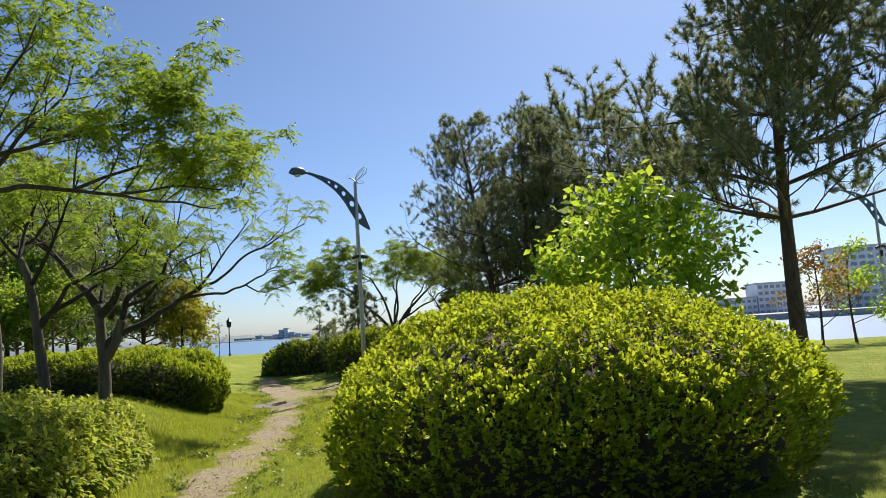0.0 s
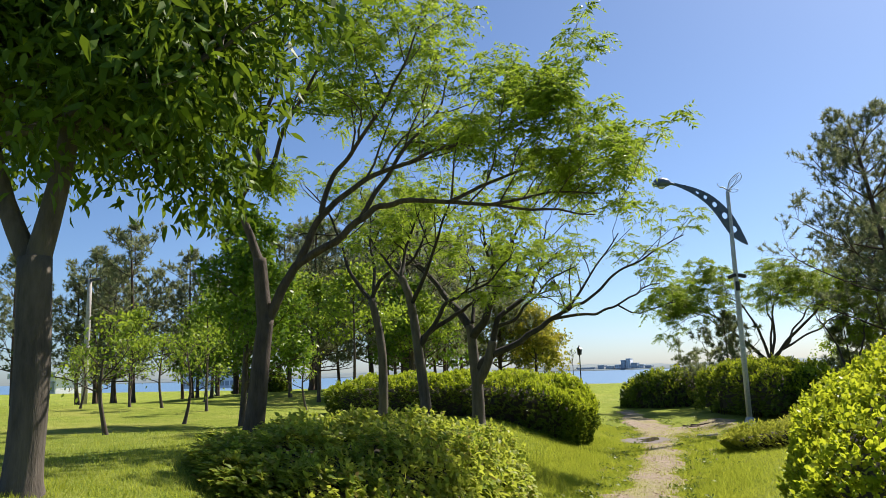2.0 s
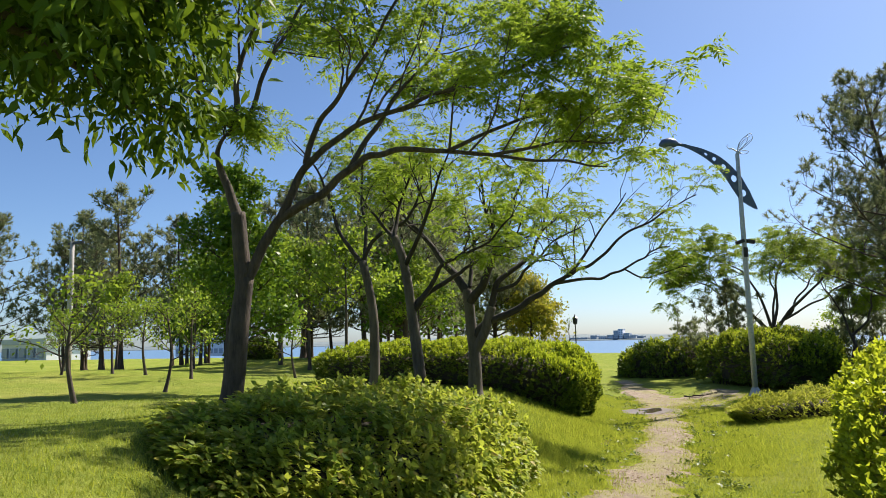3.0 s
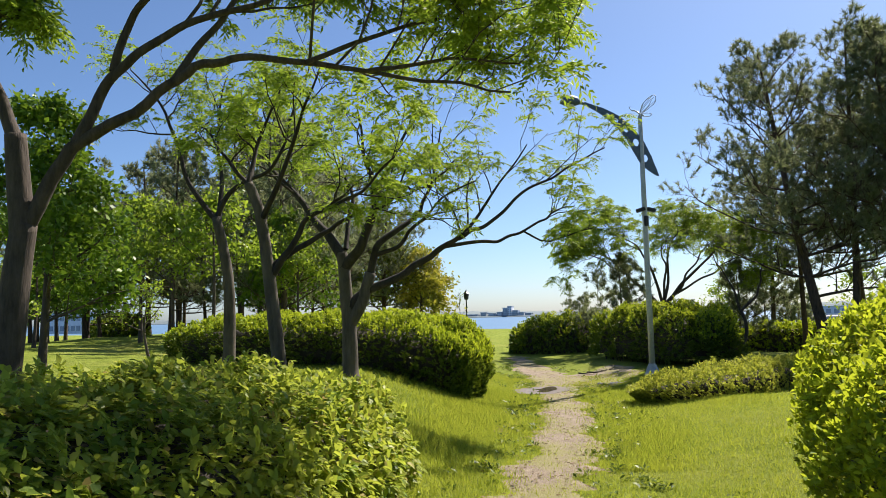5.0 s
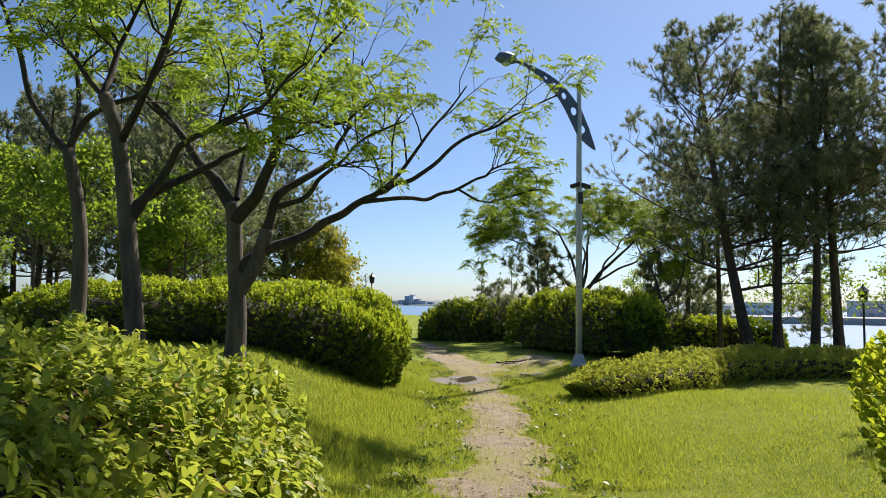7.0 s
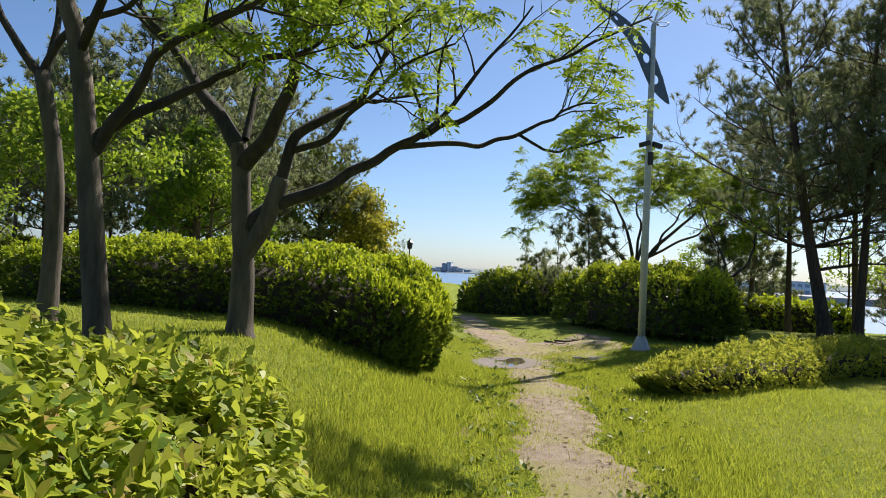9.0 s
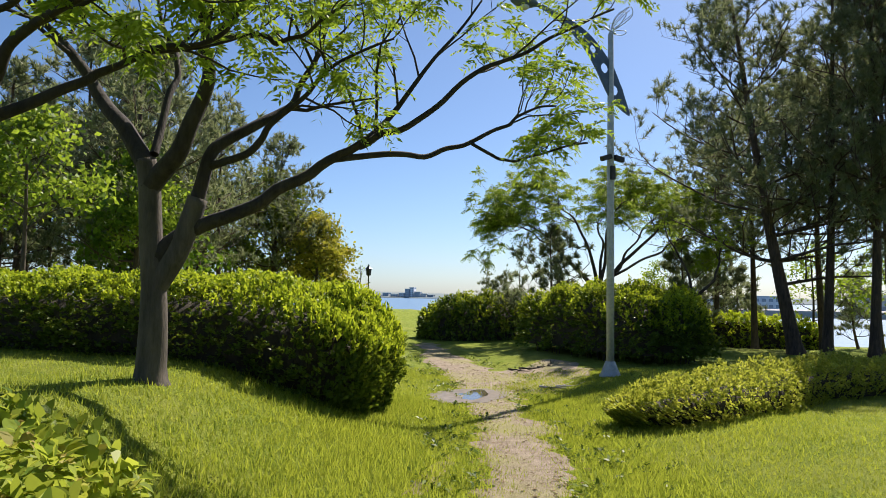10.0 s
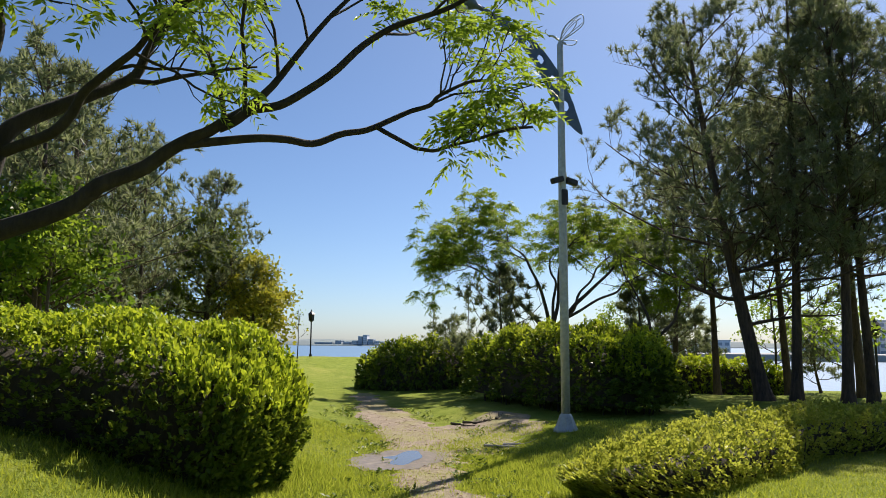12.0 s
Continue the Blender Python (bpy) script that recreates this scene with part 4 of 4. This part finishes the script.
# grove across the lawn
gP = pine(-27, 33, 9.8, 2.4, 3.3, "dark pine in the grove across the lawn", 51, (0.4, 0), 0.16, 14, 0.27, 0.029, 28, "grove pines", kids=6)
gQ = pine(-23, 36, 10.0, 3.2, 2.8, "dark slender pine in the grove across the lawn", 52, (-0.3, 0.2), 0.14, 14, 0.27, 0.029, 24, "grove pines", kids=5)
gR = round_tree(-18.5, 30.0, 6.0, 1.8, 2.4, "dense dark green tree on the far lawn", 53, M_BROAD, leaf=0.24, per=9, group="grove trees", kids=5, limbs=11)
gL = round_tree(-17.5, 24.5, 6.2, 2.7, 2.1, "fresh green broad-leaved tree before the grove", 55, M_GREEN, leaf=0.19, per=8, r=0.08, group="green grove trees", kids=5, limbs=10)
gS = round_tree(-14.5, 14.2, 2.4, 0.9, 0.95, "young slender tree with pale green leaves on the lawn", 54, M_GREEN, leaf=0.09, per=5, r=0.045, limbs=8, kids=4, group="young trees")
rg = random.Random(8)
for k in range(26):
    u, w = (k + rg.random() * 0.7) / 26, rg.uniform(0, 11)
    x, y = -18.5 - 27 * u - 0.35 * w, 36.0 - 11 * u + w
    src = (gP, gQ, gQ)[k % 3]
    copy_thing(src, pose(x, y, gz(x, y) - 0.05, 0, 0, rg.uniform(0, 360)) @ Matrix.Scale(rg.uniform(0.8, 1.12), 4))
for x, y, s, src in ((-18.8, 30.5, 1.0, gP), (-20.8, 34.0, 1.1, gP)):
    copy_thing(src, pose(x, y, gz(x, y) - 0.05, 0, 0, x * 30) @ Matrix.Scale(s, 4))
for x, y, s in ((-24, 41, 1.0), (-31, 30, 0.8), (-36, 33, 0.95), (-21.5, 33, 0.8), (-28, 27, 0.75)):
    copy_thing(gR, pose(x, y, gz(x, y) - 0.05, 0, 0, x * 50) @ Matrix.Scale(s, 4))
for x, y, s in ((-20.5, 26.0, 0.95), (-16.8, 28.5, 0.85), (-23.0, 27.0, 1.05), (-25.0, 24.0, 0.85), (-19.5, 31.0, 1.0), (-30.0, 24.0, 0.8)):
    copy_thing(gL, pose(x, y, gz(x, y) - 0.05, 0, 0, x * 61) @ Matrix.Scale(s, 4))
for x, y, s in ((-20.5, 18.3, 1.15), (-22.0, 18.2, 1.1), (-16.4, 20.6, 1.0), (-23.5, 17.4, 1.0), (-11.6, 10.2, 1.0), (-17.5, 17.5, 1.1), (-26, 19, 1.0)):
    copy_thing(gS, pose(x, y, gz(x, y) - 0.05, 0, 0, x * 77) @ Matrix.Scale(s, 4))
# slim trees under the right-hand pines
rt = round_tree(3.0, 39.0, 4.6, 1.4, 1.6, "slim green tree by the waterside", 56, M_PINNATE, leaf=0.15, per=9, r=0.06, limbs=9, kids=4, group="waterside trees")
for x, y, s in ((5.2, 38.5, 0.95), (7.5, 39.5, 1.0), (-2.4, 41, 0.8)):
    copy_thing(rt, pose(x, y, gz(x, y) - 0.05, 0, 0, x * 33) @ Matrix.Scale(s, 4))
hedge("hedge", 0.8, 38.3, 2.7, 0.6, 1.25, 0, M_LIGHTHEDGE, 14000, 0.1, "long thin hedge along the waterside", seed=9, lump=0.1)
round_tree(13.4, 31.0, 4.6, 1.2, 2.1, "small tree with reddish and green leaves", 57, M_RED, leaf=0.17, per=9, r=0.06, limbs=9, kids=4, group="reddish trees")
round_tree(15.6, 33.0, 4.9, 1.2, 2.0, "small tree with fresh green leaves", 58, M_LIME, leaf=0.17, per=9, r=0.06, limbs=9, kids=4)


# ---- street lamp ----
def lathe(profile, n=24):
    vs, fs = [], []
    for r, z in profile:
        for k in range(n):
            a = 2 * math.pi * k / n
            vs.append((r * math.cos(a), r * math.sin(a), z))
    for j in range(len(profile) - 1):
        for k in range(n):
            a, b = j * n + k, j * n + (k + 1) % n
            fs.append((a, b, b + n, a + n))
    fs.append(tuple(range(n))[::-1])
    fs.append(tuple((len(profile) - 1) * n + k for k in range(n)))
    return vs, fs


def street_lamp(x, y, turn):
    e = thing("street_lamp", (x, y, gz(x, y) - 0.02), "tall galvanised street lamp with a blue perforated arm and wire butterfly", "street lamp")
    e.rotation_euler = (0, 0, radians(turn))
    vs, fs = lathe([(0.075, 0.0), (0.075, 2.2), (0.068, 4.2), (0.055, 6.78), (0.03, 6.84)])
    child("pole", mesh_from("pole", vs, fs, M_POLE, True), e)
    vs, fs = lathe([(0.21, 0.0), (0.21, 0.03), (0.17, 0.1), (0.10, 0.28), (0.085, 0.3)], 8)
    child("base_cover", mesh_from("base_cover", vs, fs, M_POLE), e, "flared steel base cover")
    # perforated arm: a curved tapering blade with round holes
    line = curve([(0.52, 0, 5.22), (0.14, 0, 5.62), (-0.16, 0, 6.06), (-0.6, 0, 6.5), (-1.1, 0, 6.77), (-1.65, 0, 6.94), (-1.9, 0, 6.98)], 60)
    half = np.interp(np.linspace(0, 1, 60), (0, 0.16, 0.3, 0.55, 0.8, 1), (0.01, 0.21, 0.23, 0.15, 0.05, 0.03))
    tang = unit(np.gradient(line, axis=0))
    nrm = np.stack([-tang[:, 2], np.zeros(60), tang[:, 0]], 1)
    holes = [(line[i], rr) for i, rr in ((11, 0.1), (20, 0.1), (27, 0.08), (33, 0.058), (38, 0.04))]
    av, af = [], []
    C = 13
    for s in (-0.012, 0.012):
        for i in range(60):
            for k in range(C):
                p = line[i] + nrm[i] * half[i] * (2 * k / (C - 1) - 1)
                for c, rr in holes:
                    d = p - c
                    dist = float(np.linalg.norm(d))
                    if rr * 0.45 < dist < rr:
                        p = c + d / dist * rr
                av.append((p[0], s, p[2]))
    for s in range(2):
        for i in range(59):
            for k in range(C - 1):
                a = s * 60 * C + i * C + k
                f = (a, a + 1, a + C + 1, a + C)
                mid = np.mean([av[q] for q in f], axis=0)
                if any(math.hypot(mid[0] - c[0], mid[2] - c[2]) < rr * 0.93 for c, rr in holes):
                    continue
                af.append(f)
    for i in range(59):
        for k in (0, C - 1):
            a = i * C + k
            af.append((a, a + C, a + C + 60 * C, a + 60 * C))
    child("arm", mesh_from("arm", av, af, M_BLUEMETAL), e, "blue-grey steel arm with round holes")
    hv, hf = [], []
    hp = np.array([(-1.78, 0, 6.97), (-1.9, 0, 6.98), (-2.02, 0, 7.0), (-2.18, 0, 7.0), (-2.36, 0, 6.97), (-2.48, 0, 6.92)])
    tube(hp, (0.03, 0.05, 0.12, 0.15, 0.12, 0.03), 14, hv, hf)
    head = child("lamp_head", mesh_from("lamp_head", hv, hf, M_BLUEMETAL, True), e, "oval dark lamp head")
    vs, fs = lathe([(0.12, -0.1), (0.1, -0.14), (0.05, -0.17)], 16)
    ln = child("lens", mesh_from("lens", [(v[0] - 2.2, v[1] * 0.8, v[2] + 6.98) for v in vs], fs, M_LENS, True), head, "pale glass lens")
    # cameras
    for s, tilt in ((-1, 18), (1, 8)):
        b = box_bm(-0.2, -0.05, -0.05, 0.06, 0.05, 0.05, 0.012)
        bmesh.ops.rotate(b, cent=(0, 0, 0), matrix=Matrix.Rotation(radians(-tilt), 3, "Y"), verts=b.verts)
        if s > 0:
            bmesh.ops.rotate(b, cent=(0, 0, 0), matrix=Matrix.Rotation(math.pi, 3, "Z"), verts=b.verts)
        bmesh.ops.translate(b, vec=(s * 0.1, -0.05, 4.3), verts=b.verts)
        part("camera_housing", b, M_BLACK, e, "black surveillance camera")
    part("junction_box", box_bm(-0.09, -0.13, 3.85, 0.02, -0.06, 4.12, 0.01), M_BLACK, e, "small dark junction box")
    # wire butterfly
    def wire(name, pts, r=0.009):
        wv, wf = [], []
        tube(curve([(0.66 * a + 0.75 * b, -0.75 * a + 0.66 * b, c) for a, b, c in pts], 24), np.full(24, r), 5, wv, wf)
        child(name, mesh_from(name, wv, wf, M_POLE, True), e)
    wire("wing", [(0, 0, 6.84), (0.12, 0, 7.15), (0.38, 0, 7.32), (0.42, 0, 7.14), (0.24, 0, 6.98), (0, 0, 6.84)])
    wire("wing", [(0, 0, 6.84), (0.06, 0.05, 7.1), (0.22, 0.08, 7.26), (0.3, 0.08, 7.2), (0.16, 0.05, 6.98), (0, 0, 6.84)])
    wire("wing", [(0, 0, 6.84), (0.16, 0, 6.86), (0.3, 0, 6.82), (0.24, 0, 6.76), (0.1, 0, 6.78), (0, 0, 6.84)])
    wire("wing", [(0, 0, 6.86), (0.14, 0, 7.05), (0.3, 0, 7.2), (0.38, 0, 7.25)], 0.007)
    wire("wing_rib", [(0.05, 0, 6.9), (0.2, 0, 7.0), (0.36, 0, 7.12), (0.41, 0, 7.16)], 0.007)
    wire("wing_rib", [(0.06, 0, 7.0), (0.16, 0, 7.12), (0.28, 0, 7.24), (0.33, 0, 7.29)], 0.007)
    wire("body", [(0.1, 0, 6.8), (0, 0, 6.86), (-0.12, 0, 6.96), (-0.2, 0, 6.97)], 0.02)
    wire("antenna", [(-0.2, 0, 6.97), (-0.26, 0, 7.05), (-0.24, 0, 7.1)])
    return e


street_lamp(-3.71, 24.75, 46)


def park_lamp(x, y, h):
    e = thing("park_lamp", (x, y, gz(x, y) - 0.02), "small black lantern post by the shore", "lamp post")
    vs, fs = lathe([(0.09, 0), (0.09, 0.12), (0.045, 0.2), (0.04, h - 0.6), (0.06, h - 0.55)], 12)
    child("post", mesh_from("post", vs, fs, M_BLACK, True), e)
    vs, fs = lathe([(0.09, h - 0.55), (0.17, h - 0.5), (0.2, h - 0.15), (0.2, h - 0.1)], 6)
    child("lantern", mesh_from("lantern", vs, fs, M_BLACK), e)
    vs, fs = lathe([(0.26, h - 0.1), (0.12, h + 0.02), (0.05, h + 0.1), (0.02, h + 0.2)], 6)
    child("lantern_roof", mesh_from("lantern_roof", vs, fs, M_BLACK), e)
    return e


copy_thing(bpy.data.objects["street_lamp"], pose(18.5, 36.0, gz(18.5, 36.0) - 0.02, 0, 0, 20))
park_lamp(-19.9, 55.0, 2.7)
park_lamp(6.6, 40.0, 2.6)


def flood_pole(x, y, h):
    e = thing("floodlight_pole", (x, y, gz(x, y) - 0.02), "plain grey pole with a small cross arm on the lawn", "lamp post")
    vs, fs = lathe([(0.12, 0), (0.12, 1.2), (0.1, h * 0.7), (0.08, h)], 12)
    child("pole", mesh_from("pole", vs, fs, M_CONCRETE, True), e)
    part("cross_arm", box_bm(-0.25, -0.05, h - 0.12, 0.7, 0.05, h - 0.02, 0.01), M_BLACK, e)
    part("spike", box_bm(-0.02, -0.02, h, 0.02, 0.02, h + 0.22, 0.004), M_BLACK, e)
    return e


flood_pole(-28.5, 20.8, 5.2)


def fallen_branch(x, y, length, turn, seed, mat, label):
    g = Grown(seed)
    line = limb_line(g, (0, 0, 0.025), (1, 0, 0), length, 0.12, 8, 0)
    line[:, 2] = 0.02 + 0.015 * g.rng.random(9)
    branch_out(g, line, 0.025, 0.006, 1, 4, 0.5, 0.15, 0.02, 0.4, 6, 0.3, 0.3)
    me = mesh_from("fallen_branch", g.verts, g.faces, mat, True)
    ob = new("fallen_branch", me)
    ob.matrix_world = pose(x, y, gz(x, y) + 0.01, 0, 0, turn)
    return tagged(ob, label, "branch")


fallen_branch(-5.0, 24.0, 0.9, -10, 71, M_CONCRETE, "pale weathered branch lying beside the lamp")
fallen_branch(-4.7, 24.1, 0.7, 12, 72, M_CONCRETE, "pale weathered branch lying beside the lamp")
for k in range(5):
    fallen_branch(-6.0 + 0.22 * k, 26.6 + 0.1 * math.sin(k * 2.1), 0.7, 30 * k - 40, 73 + k, M_STEM, "dry brown twig on the bare earth by the bush")
hedge("hedge", -40.0, 42.0, 8.0, 1.0, 1.6, -35, M_HEDGE2, 9000, 0.2, "dark clipped hedge beyond the grove", seed=12, lump=0.05)


# ---- far shore ----
def far_building(x, y, w, d, h, rows, cols, mat, label, z=-4.0, name="building"):
    e = thing(name, (x, y, z), label, "building")
    part("wall", box_bm(-w / 2, -d / 2, 0, w / 2, d / 2, h), mat, e)
    part("roof", box_bm(-w / 2 - 0.4, -d / 2 - 0.4, h + 0.004, w / 2 + 0.4, d / 2 + 0.4, h + 0.7), M_GREYWALL, e)
    if rows and cols:
        wm = None
        for i in range(rows):
            for k in range(cols):
                ww, hh = w / cols * 0.62, h / rows * 0.5
                if wm is None:
                    bm = box_bm(-ww / 2, -0.15, -hh / 2, ww / 2, 0.15, hh / 2)
                    ob = part("window", bm, M_GLASS, e)
                    wm = ob.data
                else:
                    ob = child("window", wm, e)
                ob.location = (-w / 2 + w * (k + 0.5) / cols, -d / 2 - 0.1, h * (i + 0.55) / rows)
    return e


SHORE = 985.0
for x, w, d, h, rows, cols, mat, label in (
    (-310, 6, 12, 12, 4, 2, M_GREYWALL, "grey tower block on the far shore"),
    (-303, 6, 12, 14, 5, 2, M_WHITEWALL, "pale tower block on the far shore"),
    (-295, 8, 12, 8, 3, 3, M_GREYWALL, "grey block on the far shore"),
    (-318, 8, 12, 6, 2, 3, M_WHITEWALL, "low pale building on the far shore"),
    (-329, 11, 12, 4.5, 1, 4, M_WHITEWALL, "low pale building on the far shore"),
    (-342, 9, 12, 6, 2, 3, M_GREYWALL, "grey building on the far shore"),
    (-286, 8, 12, 5.5, 2, 3, M_WHITEWALL, "low pale building on the far shore"),
    (-276, 9, 12, 4, 1, 3, M_DARKWALL, "low dark building on the far shore"),
    (-364, 26, 12, 3.5, 1, 8, M_GREYWALL, "long low shed on the far shore"),
):
    far_building(x, SHORE + 20, w, d, h, rows, cols, mat, label)
lv, lf = [], []
rl = np.random.default_rng(5)
xs_ = np.linspace(-1500, 1500, 220)
for i, x in enumerate(xs_):
    top = 0.5 + 4 * abs(math.sin(x * 0.011)) * abs(math.sin(x * 0.0037 + 1)) + rl.random() * 2.5
    lv += [(x, SHORE, -5.2), (x, SHORE + 3, -3.4), (x, SHORE + 40, top - 2.5), (x, SHORE + 300, top)]
for i in range(len(xs_) - 1):
    for k in range(3):
        a = i * 4 + k
        lf.append((a, a + 4, a + 5, a + 1))
tagged(new("backdrop", mesh_from("backdrop", lv, lf, M_FARLAND)), "low hazy land on the far shore", "shore", kind="structure")
# quay and tower blocks across the basin on the right
part("quay", box_bm(20, 290, -5.4, 900, 330, -2.2), M_CONCRETE, tagged(new("quay_wall"), "long pale concrete quay across the basin", "quay", kind="structure"))
for x, y, w, d, h, rows, cols, mat in ((94, 345, 13, 16, 7, 2, 4, M_GREYWALL), (108, 345, 12, 16, 8, 3, 5, M_WHITEWALL), (121, 345, 13, 16, 14, 5, 5, M_WHITEWALL), (168, 350, 30, 20, 28, 9, 8, M_WHITEWALL), (200, 350, 40, 20, 22, 7, 10, M_GREYWALL), (60, 400, 16, 12, 6, 2, 5, M_WHITEWALL), (36, 400, 20, 12, 4, 1, 6, M_WHITEWALL)):
    far_building(x, y, w, d, h, rows, cols, mat, "tall pale building across the water" if h > 10 else "low pale shed across the water", -3.4)
for x, y, w, d, h, rows, cols, mat, label in (
    (-250, 230, 36, 14, 8, 2, 12, M_WHITEWALL, "long white building beyond the grove"),
    (-95, 60, 10, 6, 2.4, 1, 5, M_WHITEWALL, "low white park building behind the trees"),
):
    far_building(x, y, w, d, h, rows, cols, mat, label, gz(-95, 60) - 0.1 if y < 70 else -2.5)


# ---- grass ----
def grass_blades(name, count, x_of, y0, y1, reach, height, seed, label):
    rng = np.random.default_rng(seed)
    y = y0 + (y1 - y0) * rng.random(count) ** 1.15
    x = x_of(y) + rng.normal(size=count) * reach * 0.55 + rng.uniform(-reach, reach, count) * 0.6
    lo, hi = np.interp(y, ys, eL), np.interp(y, ys, eR)
    inside = np.minimum(x - lo, hi - x)
    sward = np.clip(3 * (np.sin(1.9 * x + 1.1 * y) * np.sin(0.8 * y - 1.3 * x + 1.0) + 0.3 * np.sin(6 * x + 4 * y) - 0.35), 0, 1)
    keep = rng.random(count) < np.where(inside < 0, 1.0, 0.03 + 0.3 * sward + 0.97 * np.exp(-np.maximum(inside, 0) / 0.2))
    keep &= np.hypot((x + 6.0) / 0.5, (y - 22.4) / 1.0) > 1
    x, y = x[keep], y[keep]
    n = len(x)
    patch = 0.6 + 0.4 * np.sin(1.7 * x + 0.6 * y) * np.sin(1.3 * y - 0.9 * x)
    p = np.stack([x, y, ground_z(x, y) - 0.005], 1)
    h = height * rng.uniform(0.35, 1.2, n) * (0.6 + 0.6 * patch)
    a = rng.uniform(0, 6.28, n)
    side = np.stack([np.cos(a), np.sin(a), np.zeros(n)], 1) * (0.0025 + 0.0025 * rng.random(n) + 0.0002 * np.maximum(y - 6, 0))[:, None]
    tip = p + np.stack([rng.normal(size=n) * 0.4 * h, rng.normal(size=n) * 0.4 * h, h], 1)
    ob = new(name, quads_mesh(name, np.stack([p - side, p + side, tip], 1), M_BLADE, 3))
    return tagged(ob, label, "grass", kind="stuff")


path_x = lambda y: np.interp(y, PY, PX)
grass_blades("grass", 330000, lambda y: path_x(y), 5.0, 26.0, 5.0, 0.052, 61, "short sunlit grass on the lawn beside the path")
grass_blades("tall_grass", 46000, lambda y: path_x(y) - 1.7, 9.0, 21.0, 1.0, 0.1, 62, "taller soft green grass along the path's edge")
grass_blades("tall_grass", 16000, lambda y: path_x(y) + 1.1, 14.0, 23.0, 0.5, 0.1, 63, "taller soft green grass along the path's edge")


def litter(count, seed):
    rng = np.random.default_rng(seed)
    y = rng.uniform(8, 30, count)
    lo, hi = np.interp(y, ys, eL), np.interp(y, ys, eR)
    x = lo + (hi - lo) * rng.beta(0.6, 0.6, count) + rng.normal(size=count) * 0.12
    keep = np.hypot((x + 6.0) / 0.5, (y - 22.4) / 0.95) > 1
    x, y = x[keep], y[keep]
    p = np.stack([x, y, ground_z(x, y) + 0.016], 1)
    a = rng.uniform(0, 6.28, len(x))
    w = np.stack([np.cos(a), np.sin(a), rng.uniform(0, 0.25, len(x))], 1)
    v = leaf_quads(p, w, rng.uniform(0.02, 0.075, len(x)), 0.2, rng, 0.3, 6.0)
    tagged(new("leaf_litter", quads_mesh("leaf_litter", v, M_LITTER)), "dry brown leaf litter and chips on the path", "litter", kind="stuff")


litter(1700, 64)


def weeds(count, seed):
    """Low leafy weeds in tufts along the edges of the path."""
    rng = np.random.default_rng(seed)
    y = rng.uniform(7, 29, count)
    lo, hi = np.interp(y, ys, eL), np.interp(y, ys, eR)
    x = np.where(rng.random(count) < 0.5, lo - np.abs(rng.normal(size=count)) * 0.35 + 0.06, hi + np.abs(rng.normal(size=count)) * 0.45 - 0.06)
    x, y = np.repeat(x, 14) + rng.normal(size=count * 14) * 0.05, np.repeat(y, 14) + rng.normal(size=count * 14) * 0.05
    p = np.stack([x, y, ground_z(x, y) + rng.random(len(x)) * 0.05], 1)
    a = rng.uniform(0, 6.28, len(x))
    w = np.stack([np.cos(a), np.sin(a), rng.uniform(0.1, 0.9, len(x))], 1)
    v = leaf_quads(p, w, rng.uniform(0.03, 0.09, len(x)), 0.22, rng, 0.3, 1.5)
    tagged(new("weeds", quads_mesh("weeds", v, M_HEDGE2)), "small dark green weeds along the path's edges", "weeds", kind="stuff")


weeds(300, 65)
